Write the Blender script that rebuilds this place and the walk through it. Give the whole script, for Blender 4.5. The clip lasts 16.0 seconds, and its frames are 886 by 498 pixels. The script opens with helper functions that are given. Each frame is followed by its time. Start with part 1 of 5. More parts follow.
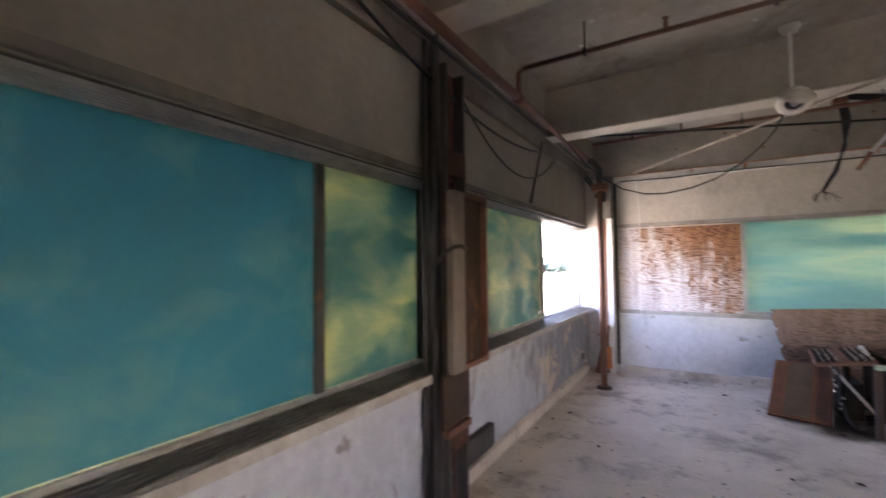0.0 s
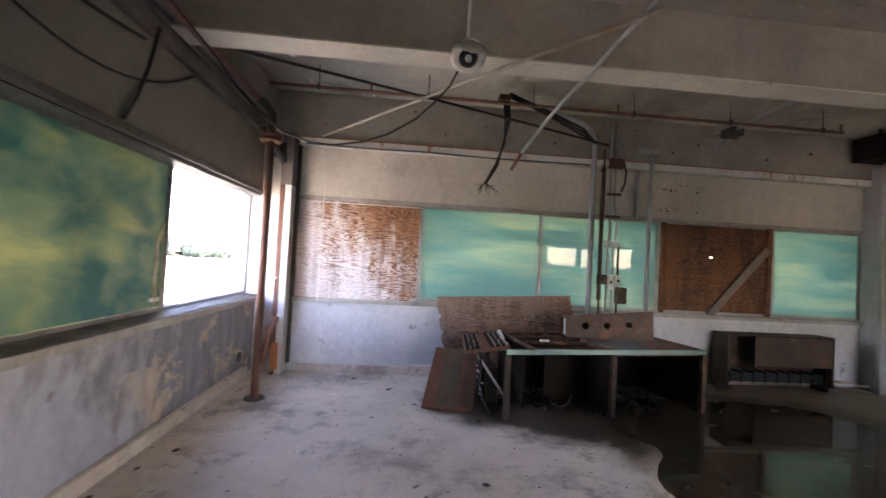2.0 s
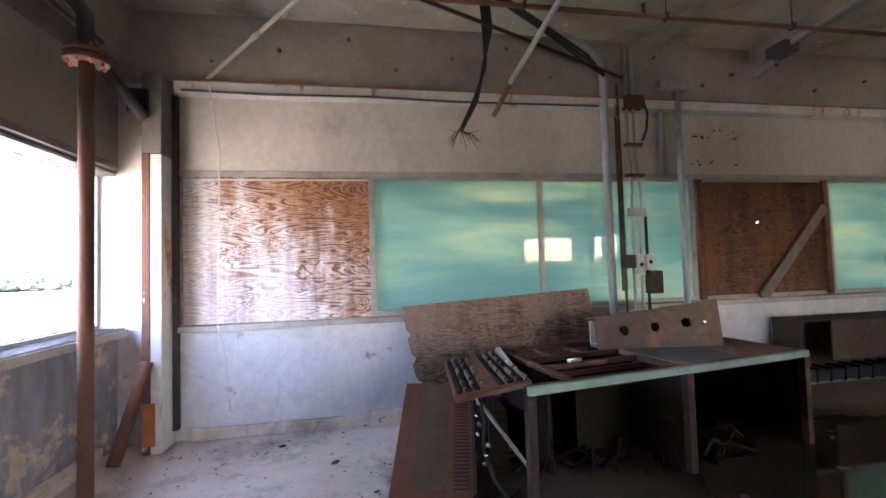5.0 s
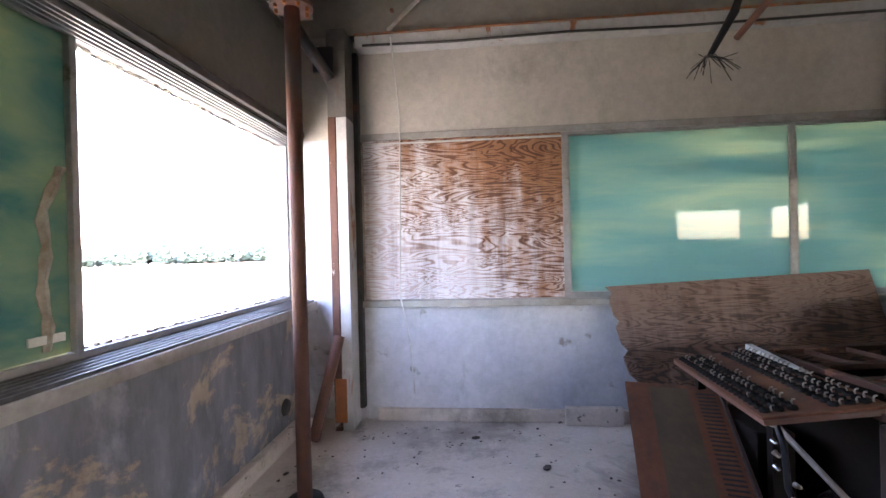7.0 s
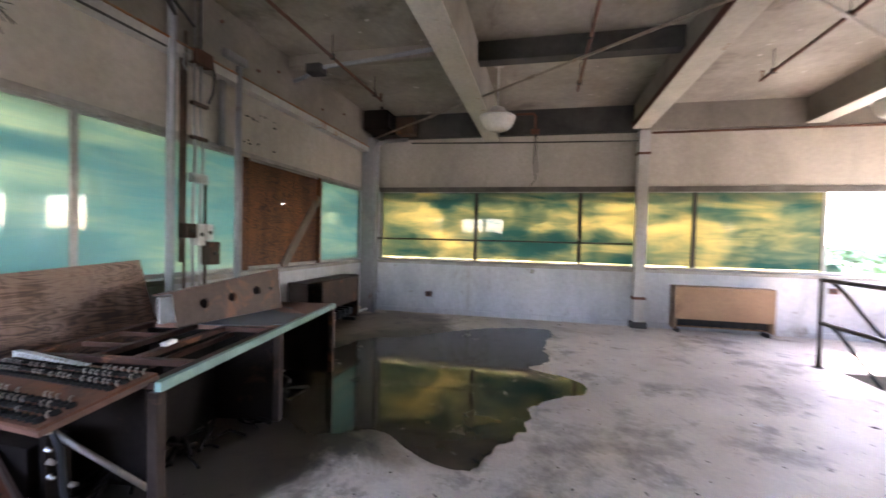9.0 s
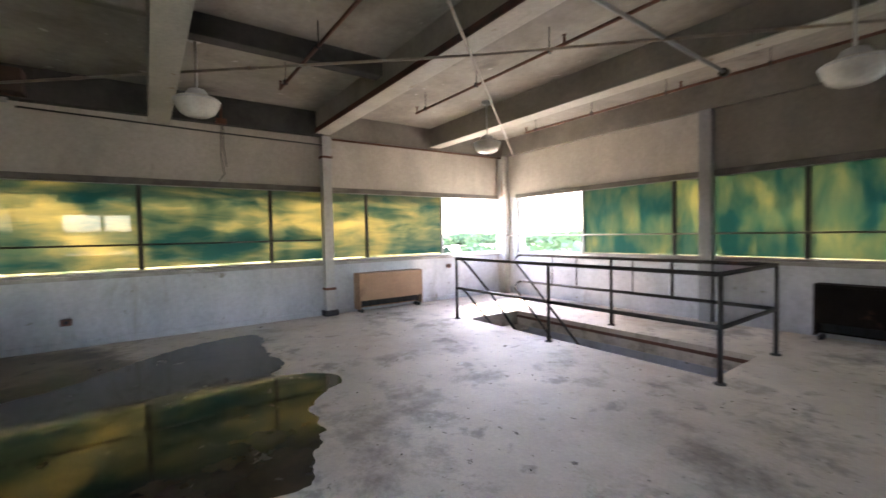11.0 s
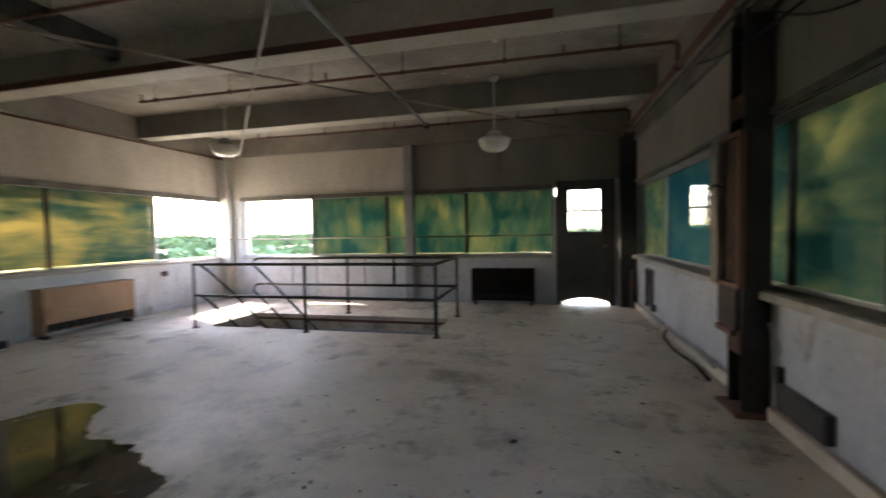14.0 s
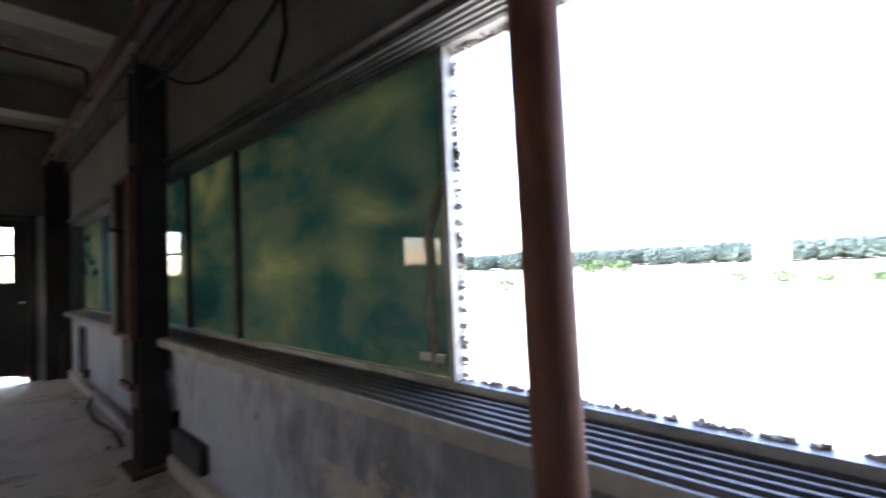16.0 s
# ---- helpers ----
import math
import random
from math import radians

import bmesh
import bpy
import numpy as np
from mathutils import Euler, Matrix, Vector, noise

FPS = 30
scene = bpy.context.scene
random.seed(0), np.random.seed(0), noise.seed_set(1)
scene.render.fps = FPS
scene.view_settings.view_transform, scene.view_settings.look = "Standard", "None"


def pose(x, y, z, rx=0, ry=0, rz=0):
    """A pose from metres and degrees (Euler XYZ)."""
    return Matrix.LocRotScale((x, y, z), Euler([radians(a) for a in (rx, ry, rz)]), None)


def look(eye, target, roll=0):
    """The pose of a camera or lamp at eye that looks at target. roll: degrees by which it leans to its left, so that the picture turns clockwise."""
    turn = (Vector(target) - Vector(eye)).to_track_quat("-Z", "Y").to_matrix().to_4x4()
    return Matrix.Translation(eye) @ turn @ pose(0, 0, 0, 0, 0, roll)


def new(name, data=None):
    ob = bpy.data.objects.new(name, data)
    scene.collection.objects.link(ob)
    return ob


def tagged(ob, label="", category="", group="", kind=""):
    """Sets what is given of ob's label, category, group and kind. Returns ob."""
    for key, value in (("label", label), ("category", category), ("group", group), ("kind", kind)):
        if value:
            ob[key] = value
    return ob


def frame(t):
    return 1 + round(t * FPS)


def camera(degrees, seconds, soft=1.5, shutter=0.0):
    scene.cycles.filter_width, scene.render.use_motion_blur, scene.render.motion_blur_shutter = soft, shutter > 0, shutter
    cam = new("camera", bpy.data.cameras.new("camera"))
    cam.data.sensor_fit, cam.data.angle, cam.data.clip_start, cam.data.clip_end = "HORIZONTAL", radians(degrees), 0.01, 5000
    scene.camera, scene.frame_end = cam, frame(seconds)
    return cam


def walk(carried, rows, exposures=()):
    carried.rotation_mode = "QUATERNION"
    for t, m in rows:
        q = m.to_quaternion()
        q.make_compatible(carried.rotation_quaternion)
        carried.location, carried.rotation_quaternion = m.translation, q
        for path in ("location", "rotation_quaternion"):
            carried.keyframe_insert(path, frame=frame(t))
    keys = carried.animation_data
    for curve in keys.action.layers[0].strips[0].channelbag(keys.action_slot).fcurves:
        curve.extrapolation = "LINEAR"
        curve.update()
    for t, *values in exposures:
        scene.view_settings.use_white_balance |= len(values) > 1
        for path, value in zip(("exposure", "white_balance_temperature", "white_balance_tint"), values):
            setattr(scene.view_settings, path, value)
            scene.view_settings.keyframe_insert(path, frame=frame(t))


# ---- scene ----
cam = camera(93.5, 16.0, shutter=0.5)
PATH = [
    (0, (0.525, 0.944, 1.508), (-0.527, 2.643, 1.589), -0.6),
    (0.5, (0.542, 1.247, 1.456), (-0.195, 3.106, 1.465), -0.1),
    (1, (0.592, 1.573, 1.486), (0.336, 3.556, 1.479), 0.3),
    (1.5, (0.695, 1.963, 1.498), (0.719, 3.963, 1.507), 0.6),
    (2, (0.825, 2.272, 1.384), (0.994, 4.264, 1.439), 3.1),
    (2.5, (0.822, 2.669, 1.338), (1.168, 4.636, 1.448), 0.9),
    (3, (0.876, 2.963, 1.402), (1.177, 4.928, 1.622), -1.6),
    (3.5, (1.013, 3.154, 1.389), (1.256, 5.127, 1.609), -0.1),
    (6, (0.838, 4.258, 1.218), (1.219, 6.222, 1.209), -2.5),
    (6.5, (0.551, 4.371, 1.24), (0.62, 6.37, 1.229), -2.9),
    (7, (0.367, 4.356, 1.242), (0.187, 6.348, 1.234), -1.4),
    (7.5, (0.377, 4.196, 1.23), (0.872, 6.133, 1.191), 0.4),
    (8, (0.431, 4.211, 1.285), (1.545, 5.872, 1.254), -0.1),
    (8.3, (0.484, 4.279, 1.265), (1.963, 5.626, 1.251), 0.1),
    (8.5, (0.443, 4.326, 1.264), (2.139, 5.387, 1.26), 0.0),
    (9, (0.372, 4.397, 1.241), (2.319, 4.852, 1.194), 1.4),
    (9.5, (0.291, 4.532, 1.265), (2.287, 4.606, 1.163), 0.5),
    (10, (0.324, 4.806, 1.212), (2.224, 4.199, 1.063), -0.1),
    (10.2, (0.352, 4.924, 1.242), (2.217, 4.214, 1.104), -0.6),
    (12.5, (0.504, 6.159, 1.312), (1.493, 4.421, 1.326), -0.2),
    (13, (0.577, 6.358, 1.316), (1.541, 4.606, 1.301), -0.5),
    (13.5, (0.622, 6.455, 1.31), (1.403, 4.617, 1.199), -1.1),
    (14, (0.583, 6.504, 1.317), (1.05, 4.561, 1.233), -1.1),
    (14.5, (0.588, 6.506, 1.302), (0.45, 4.512, 1.215), 1.8),
    (15, (0.379, 6.571, 1.303), (-0.298, 4.69, 1.246), -0.7),
    (15.5, (0.23, 6.589, 1.3), (-0.948, 4.972, 1.324), -2.1),
    (16, (0.0, 6.594, 1.289), (-1.504, 5.277, 1.362), -2.4),
]
EXPOSURES = [
    (0.0, 5.6, 7500, 36), (0.6, 5.75, 8200, 40), (1.0, 5.6, 8300, 42), (1.5, 5.6, 7750, 38), (2.5, 5.5, 7450, 35), (3.5, 5.4, 7300, 36), (6.0, 5.85, 7300, 34),
    (7.0, 5.35, 7100, 33), (7.5, 4.75, 7150, 33), (7.9, 4.58, 7200, 34), (8.1, 4.62, 7200, 34), (8.6, 5.55, 7100, 36), (9.5, 5.95, 7200, 28), (10.2, 5.92, 7200, 27), (12.3, 4.55, 7650, 22),
    (14.0, 4.62, 7600, 21), (15.0, 5.15, 6900, 23), (15.5, 5.3, 6700, 26), (16.0, 4.2, 6700, 26)]
walk(cam, [(t, look(eye, target, roll)) for t, eye, target, roll in PATH], EXPOSURES)

# ---- light ----
SUN_WAY = Vector((-0.96, 0.36, -1.0)).normalized()
world = bpy.data.worlds.new("sky")
scene.world = world
world.use_nodes = True
wn = world.node_tree.nodes
sky = wn.new("ShaderNodeTexSky")
sky.sky_type = "NISHITA"
sky.sun_disc = False
sky.sun_elevation = math.asin(-SUN_WAY.z)
sky.sun_rotation = math.atan2(-SUN_WAY.x, -SUN_WAY.y)
sky.dust_density = 0.8
wn["Background"].inputs["Strength"].default_value = 0.15
world.node_tree.links.new(sky.outputs[0], wn["Background"].inputs["Color"])
sun = new("sun", bpy.data.lights.new("sun", "SUN"))
sun.data.energy = 2.2
sun.data.angle = radians(0.5)
sun.data.color = (1.0, 0.95, 0.86)
sun.matrix_world = look((0, 0, 30), Vector((0, 0, 30)) + SUN_WAY)


# ---- materials ----
def material(name, build):
    m = bpy.data.materials.new(name)
    m.use_nodes = True
    t = m.node_tree
    build(t, t.nodes, t.links, t.nodes["Principled BSDF"])
    return m


def coords(t, scale=(1, 1, 1), kind="Object"):
    tc = t.nodes.new("ShaderNodeTexCoord")
    mp = t.nodes.new("ShaderNodeMapping")
    mp.inputs["Scale"].default_value = scale
    t.links.new(tc.outputs[kind], mp.inputs["Vector"])
    return mp.outputs[0]


def noise_tex(t, vec, scale, detail=6.0, rough=0.6, warp=0.0):
    n = t.nodes.new("ShaderNodeTexNoise")
    n.inputs["Scale"].default_value = scale
    n.inputs["Detail"].default_value = detail
    n.inputs["Roughness"].default_value = rough
    n.inputs["Distortion"].default_value = warp
    t.links.new(vec, n.inputs["Vector"])
    return n.outputs["Fac"]


def ramp(t, fac, stops):
    r = t.nodes.new("ShaderNodeValToRGB")
    e = r.color_ramp.elements
    while len(e) < len(stops):
        e.new(0.5)
    for k, (pos, col) in zip(e, stops):
        k.position = pos
        k.color = (*col, 1) if len(col) == 3 else (col[0],) * 3 + (1,)
    t.links.new(fac, r.inputs[0])
    return r.outputs[0]


def mix(t, fac, a, b, mode="MIX"):
    m = t.nodes.new("ShaderNodeMix")
    m.data_type = "RGBA"
    m.blend_type = mode
    for sock, v in ((m.inputs[0], fac), (m.inputs[6], a), (m.inputs[7], b)):
        if isinstance(v, (int, float)):
            sock.default_value = v
        elif isinstance(v, tuple):
            sock.default_value = (*v, 1)
        else:
            t.links.new(v, sock)
    return m.outputs[2]


def bump(t, p, height, strength=0.3, dist=0.01):
    b = t.nodes.new("ShaderNodeBump")
    b.inputs["Strength"].default_value = strength
    b.inputs["Distance"].default_value = dist
    t.links.new(height, b.inputs["Height"])
    t.links.new(b.outputs[0], p.inputs["Normal"])


def surface(name, base, dark, big=0.8, fine=18.0, rough=0.75, metal=0.0, stain=None, stain_at=(0.55, 0.68), stain_scale=1.5,
            streak=(1, 1, 1), relief=0.25, spots=None, sheen=0.5, worn=None):
    """A worn surface: two scales of tone, an optional stain or peeled layer with its own outline, and fine relief."""
    def build(t, n, l, p):
        v = coords(t)
        vs = coords(t, streak)
        c = mix(t, ramp(t, noise_tex(t, vs, big, 5, 0.65), [(0.3, (0, 0, 0)), (0.72, (1, 1, 1))]), dark, base)
        f = noise_tex(t, v, fine, 4, 0.7)
        c = mix(t, 0.35, c, ramp(t, f, [(0.25, (0.35, 0.35, 0.35)), (0.75, (1.0, 1.0, 1.0))]), "MULTIPLY")
        h = f
        if stain:
            k = ramp(t, noise_tex(t, vs, stain_scale, 8, 0.7, 0.4), [(stain_at[0], (0, 0, 0)), (stain_at[1], (1, 1, 1))])
            c = mix(t, k, c, stain)
            h = mix(t, 0.5, f, k)
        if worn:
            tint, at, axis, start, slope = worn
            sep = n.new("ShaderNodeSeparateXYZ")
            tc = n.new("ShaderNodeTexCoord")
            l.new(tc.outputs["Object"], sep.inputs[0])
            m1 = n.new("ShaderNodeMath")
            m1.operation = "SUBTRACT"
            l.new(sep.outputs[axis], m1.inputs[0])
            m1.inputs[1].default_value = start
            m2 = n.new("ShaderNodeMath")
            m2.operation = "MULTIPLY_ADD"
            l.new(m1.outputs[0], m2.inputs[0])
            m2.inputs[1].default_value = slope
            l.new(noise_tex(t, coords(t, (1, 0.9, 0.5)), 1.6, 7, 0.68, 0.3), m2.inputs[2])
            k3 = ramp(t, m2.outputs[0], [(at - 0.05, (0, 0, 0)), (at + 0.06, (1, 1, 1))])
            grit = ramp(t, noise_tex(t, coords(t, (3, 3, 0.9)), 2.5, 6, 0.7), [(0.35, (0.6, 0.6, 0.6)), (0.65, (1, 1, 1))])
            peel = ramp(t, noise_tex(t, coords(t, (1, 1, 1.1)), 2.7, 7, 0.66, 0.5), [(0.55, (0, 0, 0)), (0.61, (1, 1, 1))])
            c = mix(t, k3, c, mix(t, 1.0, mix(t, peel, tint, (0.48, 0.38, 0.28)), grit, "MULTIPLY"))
        if spots:
            k2 = ramp(t, noise_tex(t, v, 7.0, 3, 0.5), [(0.68, (0, 0, 0)), (0.74, (1, 1, 1))])
            c = mix(t, k2, c, spots)
        l.new(c, p.inputs["Base Color"])
        p.inputs["Roughness"].default_value = rough
        p.inputs["Metallic"].default_value = metal
        p.inputs["Specular IOR Level"].default_value = sheen
        bump(t, p, h, relief, 0.006)
    return material(name, build)


M = {}
M["upper"] = surface("aged_upper_wall_paint", (0.61, 0.555, 0.475), (0.38, 0.345, 0.29), 0.7, 22, 0.8, stain=(0.26, 0.23, 0.19), stain_at=(0.62, 0.78), stain_scale=1.2, streak=(1, 1, 0.5))
# darker copy of the upper wall paint: shade put into the colour
M["upper_shaded"] = surface("shaded_grey_wall_paint", (0.30, 0.275, 0.23), (0.18, 0.165, 0.14), 0.8, 22, 0.8, stain=(0.12, 0.11, 0.095), stain_at=(0.60, 0.75), stain_scale=1.3, streak=(1, 1, 0.4))
M["lower"] = surface("peeling_blue_white_paint", (0.61, 0.62, 0.63), (0.39, 0.397, 0.412), 1.2, 16, 0.75, stain=(0.30, 0.28, 0.25),
                     stain_at=(0.58, 0.70), stain_scale=1.5, streak=(1.2, 1.2, 0.6), spots=(0.25, 0.23, 0.2))
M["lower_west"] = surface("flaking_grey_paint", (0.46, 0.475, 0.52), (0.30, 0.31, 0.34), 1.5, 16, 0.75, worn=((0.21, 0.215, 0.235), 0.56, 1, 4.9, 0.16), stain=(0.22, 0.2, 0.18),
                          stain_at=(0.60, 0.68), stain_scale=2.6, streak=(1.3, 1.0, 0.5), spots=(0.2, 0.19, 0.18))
M["sill"] = surface("weathered_sill_paint", (0.42, 0.41, 0.38), (0.22, 0.20, 0.17), 3.0, 30, 0.7, stain=(0.2, 0.12, 0.07), stain_at=(0.6, 0.7))
M["head_trim"] = surface("dark_head_trim", (0.20, 0.18, 0.155), (0.08, 0.07, 0.06), 3.0, 30, 0.75, stain=(0.14, 0.08, 0.05), stain_at=(0.6, 0.7))
M["ceiling"] = surface("stained_concrete_deck", (0.47, 0.43, 0.365), (0.22, 0.20, 0.17), 0.7, 12, 0.85, stain=(0.12, 0.105, 0.09),
                       stain_at=(0.57, 0.72), stain_scale=0.9, spots=(0.55, 0.51, 0.45))
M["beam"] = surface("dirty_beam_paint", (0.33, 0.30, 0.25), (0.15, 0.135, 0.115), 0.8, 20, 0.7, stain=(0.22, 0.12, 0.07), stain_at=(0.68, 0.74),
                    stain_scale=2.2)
# paler than the beam webs: floor bounce on the underside put into the paint
M["flange"] = surface("bounce_lit_chipped_flange_paint", (0.58, 0.54, 0.45), (0.40, 0.37, 0.31), 1.2, 25, 0.65, stain=(0.2, 0.10, 0.05), stain_at=(0.66, 0.71), stain_scale=4)
M["joist"] = surface("dark_beam_steel", (0.10, 0.095, 0.088), (0.03, 0.03, 0.028), 1.2, 20, 0.7, sheen=0.3)
M["column"] = surface("chipped_white_column_paint", (0.55, 0.54, 0.52), (0.40, 0.39, 0.36), 1.5, 20, 0.65, stain=(0.28, 0.11, 0.045),
                      stain_at=(0.60, 0.66), stain_scale=2.4, streak=(2, 2, 0.6))
M["worn_cover"] = surface("grimy_pale_cover", (0.22, 0.18, 0.15), (0.11, 0.09, 0.075), 2, 20, 0.7, stain=(0.2, 0.10, 0.05), stain_at=(0.6, 0.68), stain_scale=3)
M["grey_col"] = surface("grey_column_paint", (0.34, 0.35, 0.35), (0.22, 0.22, 0.22), 1.5, 20, 0.6, stain=(0.2, 0.11, 0.06), stain_at=(0.66, 0.72))
M["slate"] = surface("dull_blue_grey_pipe_paint", (0.30, 0.33, 0.35), (0.19, 0.205, 0.22), 2.0, 25, 0.55, stain=(0.12, 0.08, 0.05), stain_at=(0.64, 0.72))
M["dark_col"] = surface("blackened_column_steel", (0.07, 0.064, 0.06), (0.022, 0.021, 0.02), 2, 20, 0.6, stain=(0.14, 0.06, 0.03), stain_at=(0.6, 0.7), sheen=0.3)
M["rust"] = surface("rusted_pipe", (0.19, 0.072, 0.038), (0.085, 0.04, 0.028), 3.0, 45, 0.75, stain=(0.10, 0.07, 0.055), stain_at=(0.56, 0.66), relief=0.5)
M["rust_plate"] = surface("brown_rusted_sheet", (0.17, 0.062, 0.027), (0.075, 0.03, 0.017), 2.2, 35, 0.75, stain=(0.06, 0.032, 0.02), stain_at=(0.52, 0.64), stain_scale=3.0, relief=0.4, sheen=0.25)
M["rust_red"] = surface("dark_red_rust", (0.15, 0.042, 0.024), (0.045, 0.018, 0.013), 1.2, 30, 0.8, stain=(0.025, 0.018, 0.015), stain_at=(0.52, 0.62), stain_scale=1.4)
M["rust_patch"] = surface("streaky_orange_rust", (0.46, 0.15, 0.045), (0.20, 0.085, 0.045), 5.0, 40, 0.85, stain=(0.22, 0.15, 0.1), stain_at=(0.46, 0.58), stain_scale=9, streak=(2, 2, 0.6))
M["column_rust"] = surface("flaking_rust_on_paint", (0.17, 0.065, 0.035), (0.07, 0.035, 0.025), 4.0, 40, 0.85, stain=(0.45, 0.42, 0.38), stain_at=(0.58, 0.63), stain_scale=3, streak=(2, 2, 0.8))
M["rust_bright"] = surface("orange_rust", (0.50, 0.16, 0.04), (0.28, 0.10, 0.04), 4.0, 40, 0.85)
M["brown"] = surface("dull_brown_steel", (0.105, 0.066, 0.045), (0.055, 0.034, 0.025), 1.8, 30, 0.6, stain=(0.15, 0.065, 0.032), stain_at=(0.56, 0.66), stain_scale=4, sheen=0.25)
M["rust_dark"] = surface("dark_wet_rust", (0.095, 0.038, 0.022), (0.034, 0.016, 0.011), 3.0, 45, 0.7, stain=(0.19, 0.075, 0.04), stain_at=(0.58, 0.66), stain_scale=5, relief=0.5, sheen=0.25)
# darker copy of brown: the shadowy desk corner's shade is in the colour
M["brown_dark"] = surface("shaded_brown_steel", (0.06, 0.036, 0.024), (0.025, 0.016, 0.012), 2.2, 30, 0.65, stain=(0.11, 0.05, 0.026), stain_at=(0.56, 0.66), stain_scale=4, sheen=0.2)
M["tan_strip"] = surface("dull_tan_paint", (0.095, 0.066, 0.04), (0.055, 0.036, 0.022), 3, 30, 0.65, sheen=0.2)
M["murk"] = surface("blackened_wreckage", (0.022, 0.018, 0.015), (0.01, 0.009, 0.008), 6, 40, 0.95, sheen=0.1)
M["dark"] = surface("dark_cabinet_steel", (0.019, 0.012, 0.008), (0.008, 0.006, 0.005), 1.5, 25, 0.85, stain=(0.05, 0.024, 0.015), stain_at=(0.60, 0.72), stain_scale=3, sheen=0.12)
M["black"] = surface("black_cable_rubber", (0.02, 0.02, 0.02), (0.012, 0.012, 0.012), 3, 30, 0.55, sheen=0.25)
M["conduit"] = surface("galvanised_conduit", (0.34, 0.35, 0.35), (0.22, 0.23, 0.23), 3, 35, 0.5, metal=0.35, stain=(0.2, 0.12, 0.07), stain_at=(0.66, 0.72))
M["rod"] = surface("tarnished_steel_rod", (0.36, 0.32, 0.27), (0.22, 0.18, 0.14), 2.5, 35, 0.6, metal=0.25, stain=(0.25, 0.14, 0.06), stain_at=(0.55, 0.66), stain_scale=3)
M["alu"] = surface("corroded_window_metal", (0.38, 0.38, 0.37), (0.24, 0.23, 0.22), 4, 40, 0.5, metal=0.3, stain=(0.12, 0.09, 0.07), stain_at=(0.6, 0.7), stain_scale=5)
M["track"] = surface("bare_track_metal", (0.17, 0.16, 0.145), (0.08, 0.075, 0.065), 5, 40, 0.6, metal=0.2)
M["track_gap"] = surface("grimy_track_groove", (0.06, 0.055, 0.05), (0.03, 0.03, 0.03), 5, 40, 0.8)
M["linoleum"] = surface("worn_desk_linoleum", (0.085, 0.10, 0.105), (0.05, 0.06, 0.065), 1.8, 25, 0.5, stain=(0.19, 0.085, 0.05), stain_at=(0.54, 0.58), stain_scale=2.0)
M["desk_bare"] = surface("rust_brown_desk_steel", (0.22, 0.105, 0.062), (0.12, 0.06, 0.04), 2.0, 30, 0.7, stain=(0.07, 0.05, 0.04), stain_at=(0.6, 0.7), stain_scale=4)
M["green_edge"] = surface("pale_green_edging", (0.20, 0.33, 0.275), (0.11, 0.18, 0.15), 4, 30, 0.5)
M["heater"] = surface("tan_heater_enamel", (0.40, 0.24, 0.13), (0.28, 0.16, 0.09), 1.2, 25, 0.5, stain=(0.18, 0.09, 0.05), stain_at=(0.62, 0.72))
M["opal"] = surface("dusty_opal_glass", (0.78, 0.76, 0.68), (0.60, 0.57, 0.50), 4, 25, 0.2, relief=0.05)
M["white_cord"] = surface("white_cord", (0.65, 0.64, 0.6), (0.5, 0.5, 0.46), 5, 30, 0.6)
M["putty"] = surface("crumbling_putty", (0.5, 0.47, 0.41), (0.22, 0.17, 0.12), 12, 40, 0.9, relief=0.8)
M["door"] = surface("dark_olive_door_paint", (0.075, 0.075, 0.062), (0.04, 0.04, 0.035), 1.5, 25, 0.45, stain=(0.16, 0.08, 0.04), stain_at=(0.64, 0.72))
M["white_metal"] = surface("scuffed_white_metal", (0.62, 0.62, 0.60), (0.45, 0.45, 0.43), 3, 25, 0.5)
M["chrome"] = surface("bright_connector_metal", (0.75, 0.75, 0.73), (0.55, 0.54, 0.5), 8, 40, 0.25, metal=0.9, relief=0.1)
M["soil"] = surface("dark_debris", (0.08, 0.06, 0.045), (0.04, 0.035, 0.03), 6, 40, 0.95)


# darker, glossier floor ellipses: centre, radii, strength, tint, gloss
DARK_FLOOR = ((2.95, 6.40, 1.75, 0.95, 1.0, (0.10, 0.085, 0.07), 0.42),
        (4.3, 5.6, 1.75, 1.15, 0.85, (0.30, 0.26, 0.20), 0.42),
        (5.3, 6.55, 1.9, 1.0, 0.85, (0.27, 0.23, 0.19), 0.5))


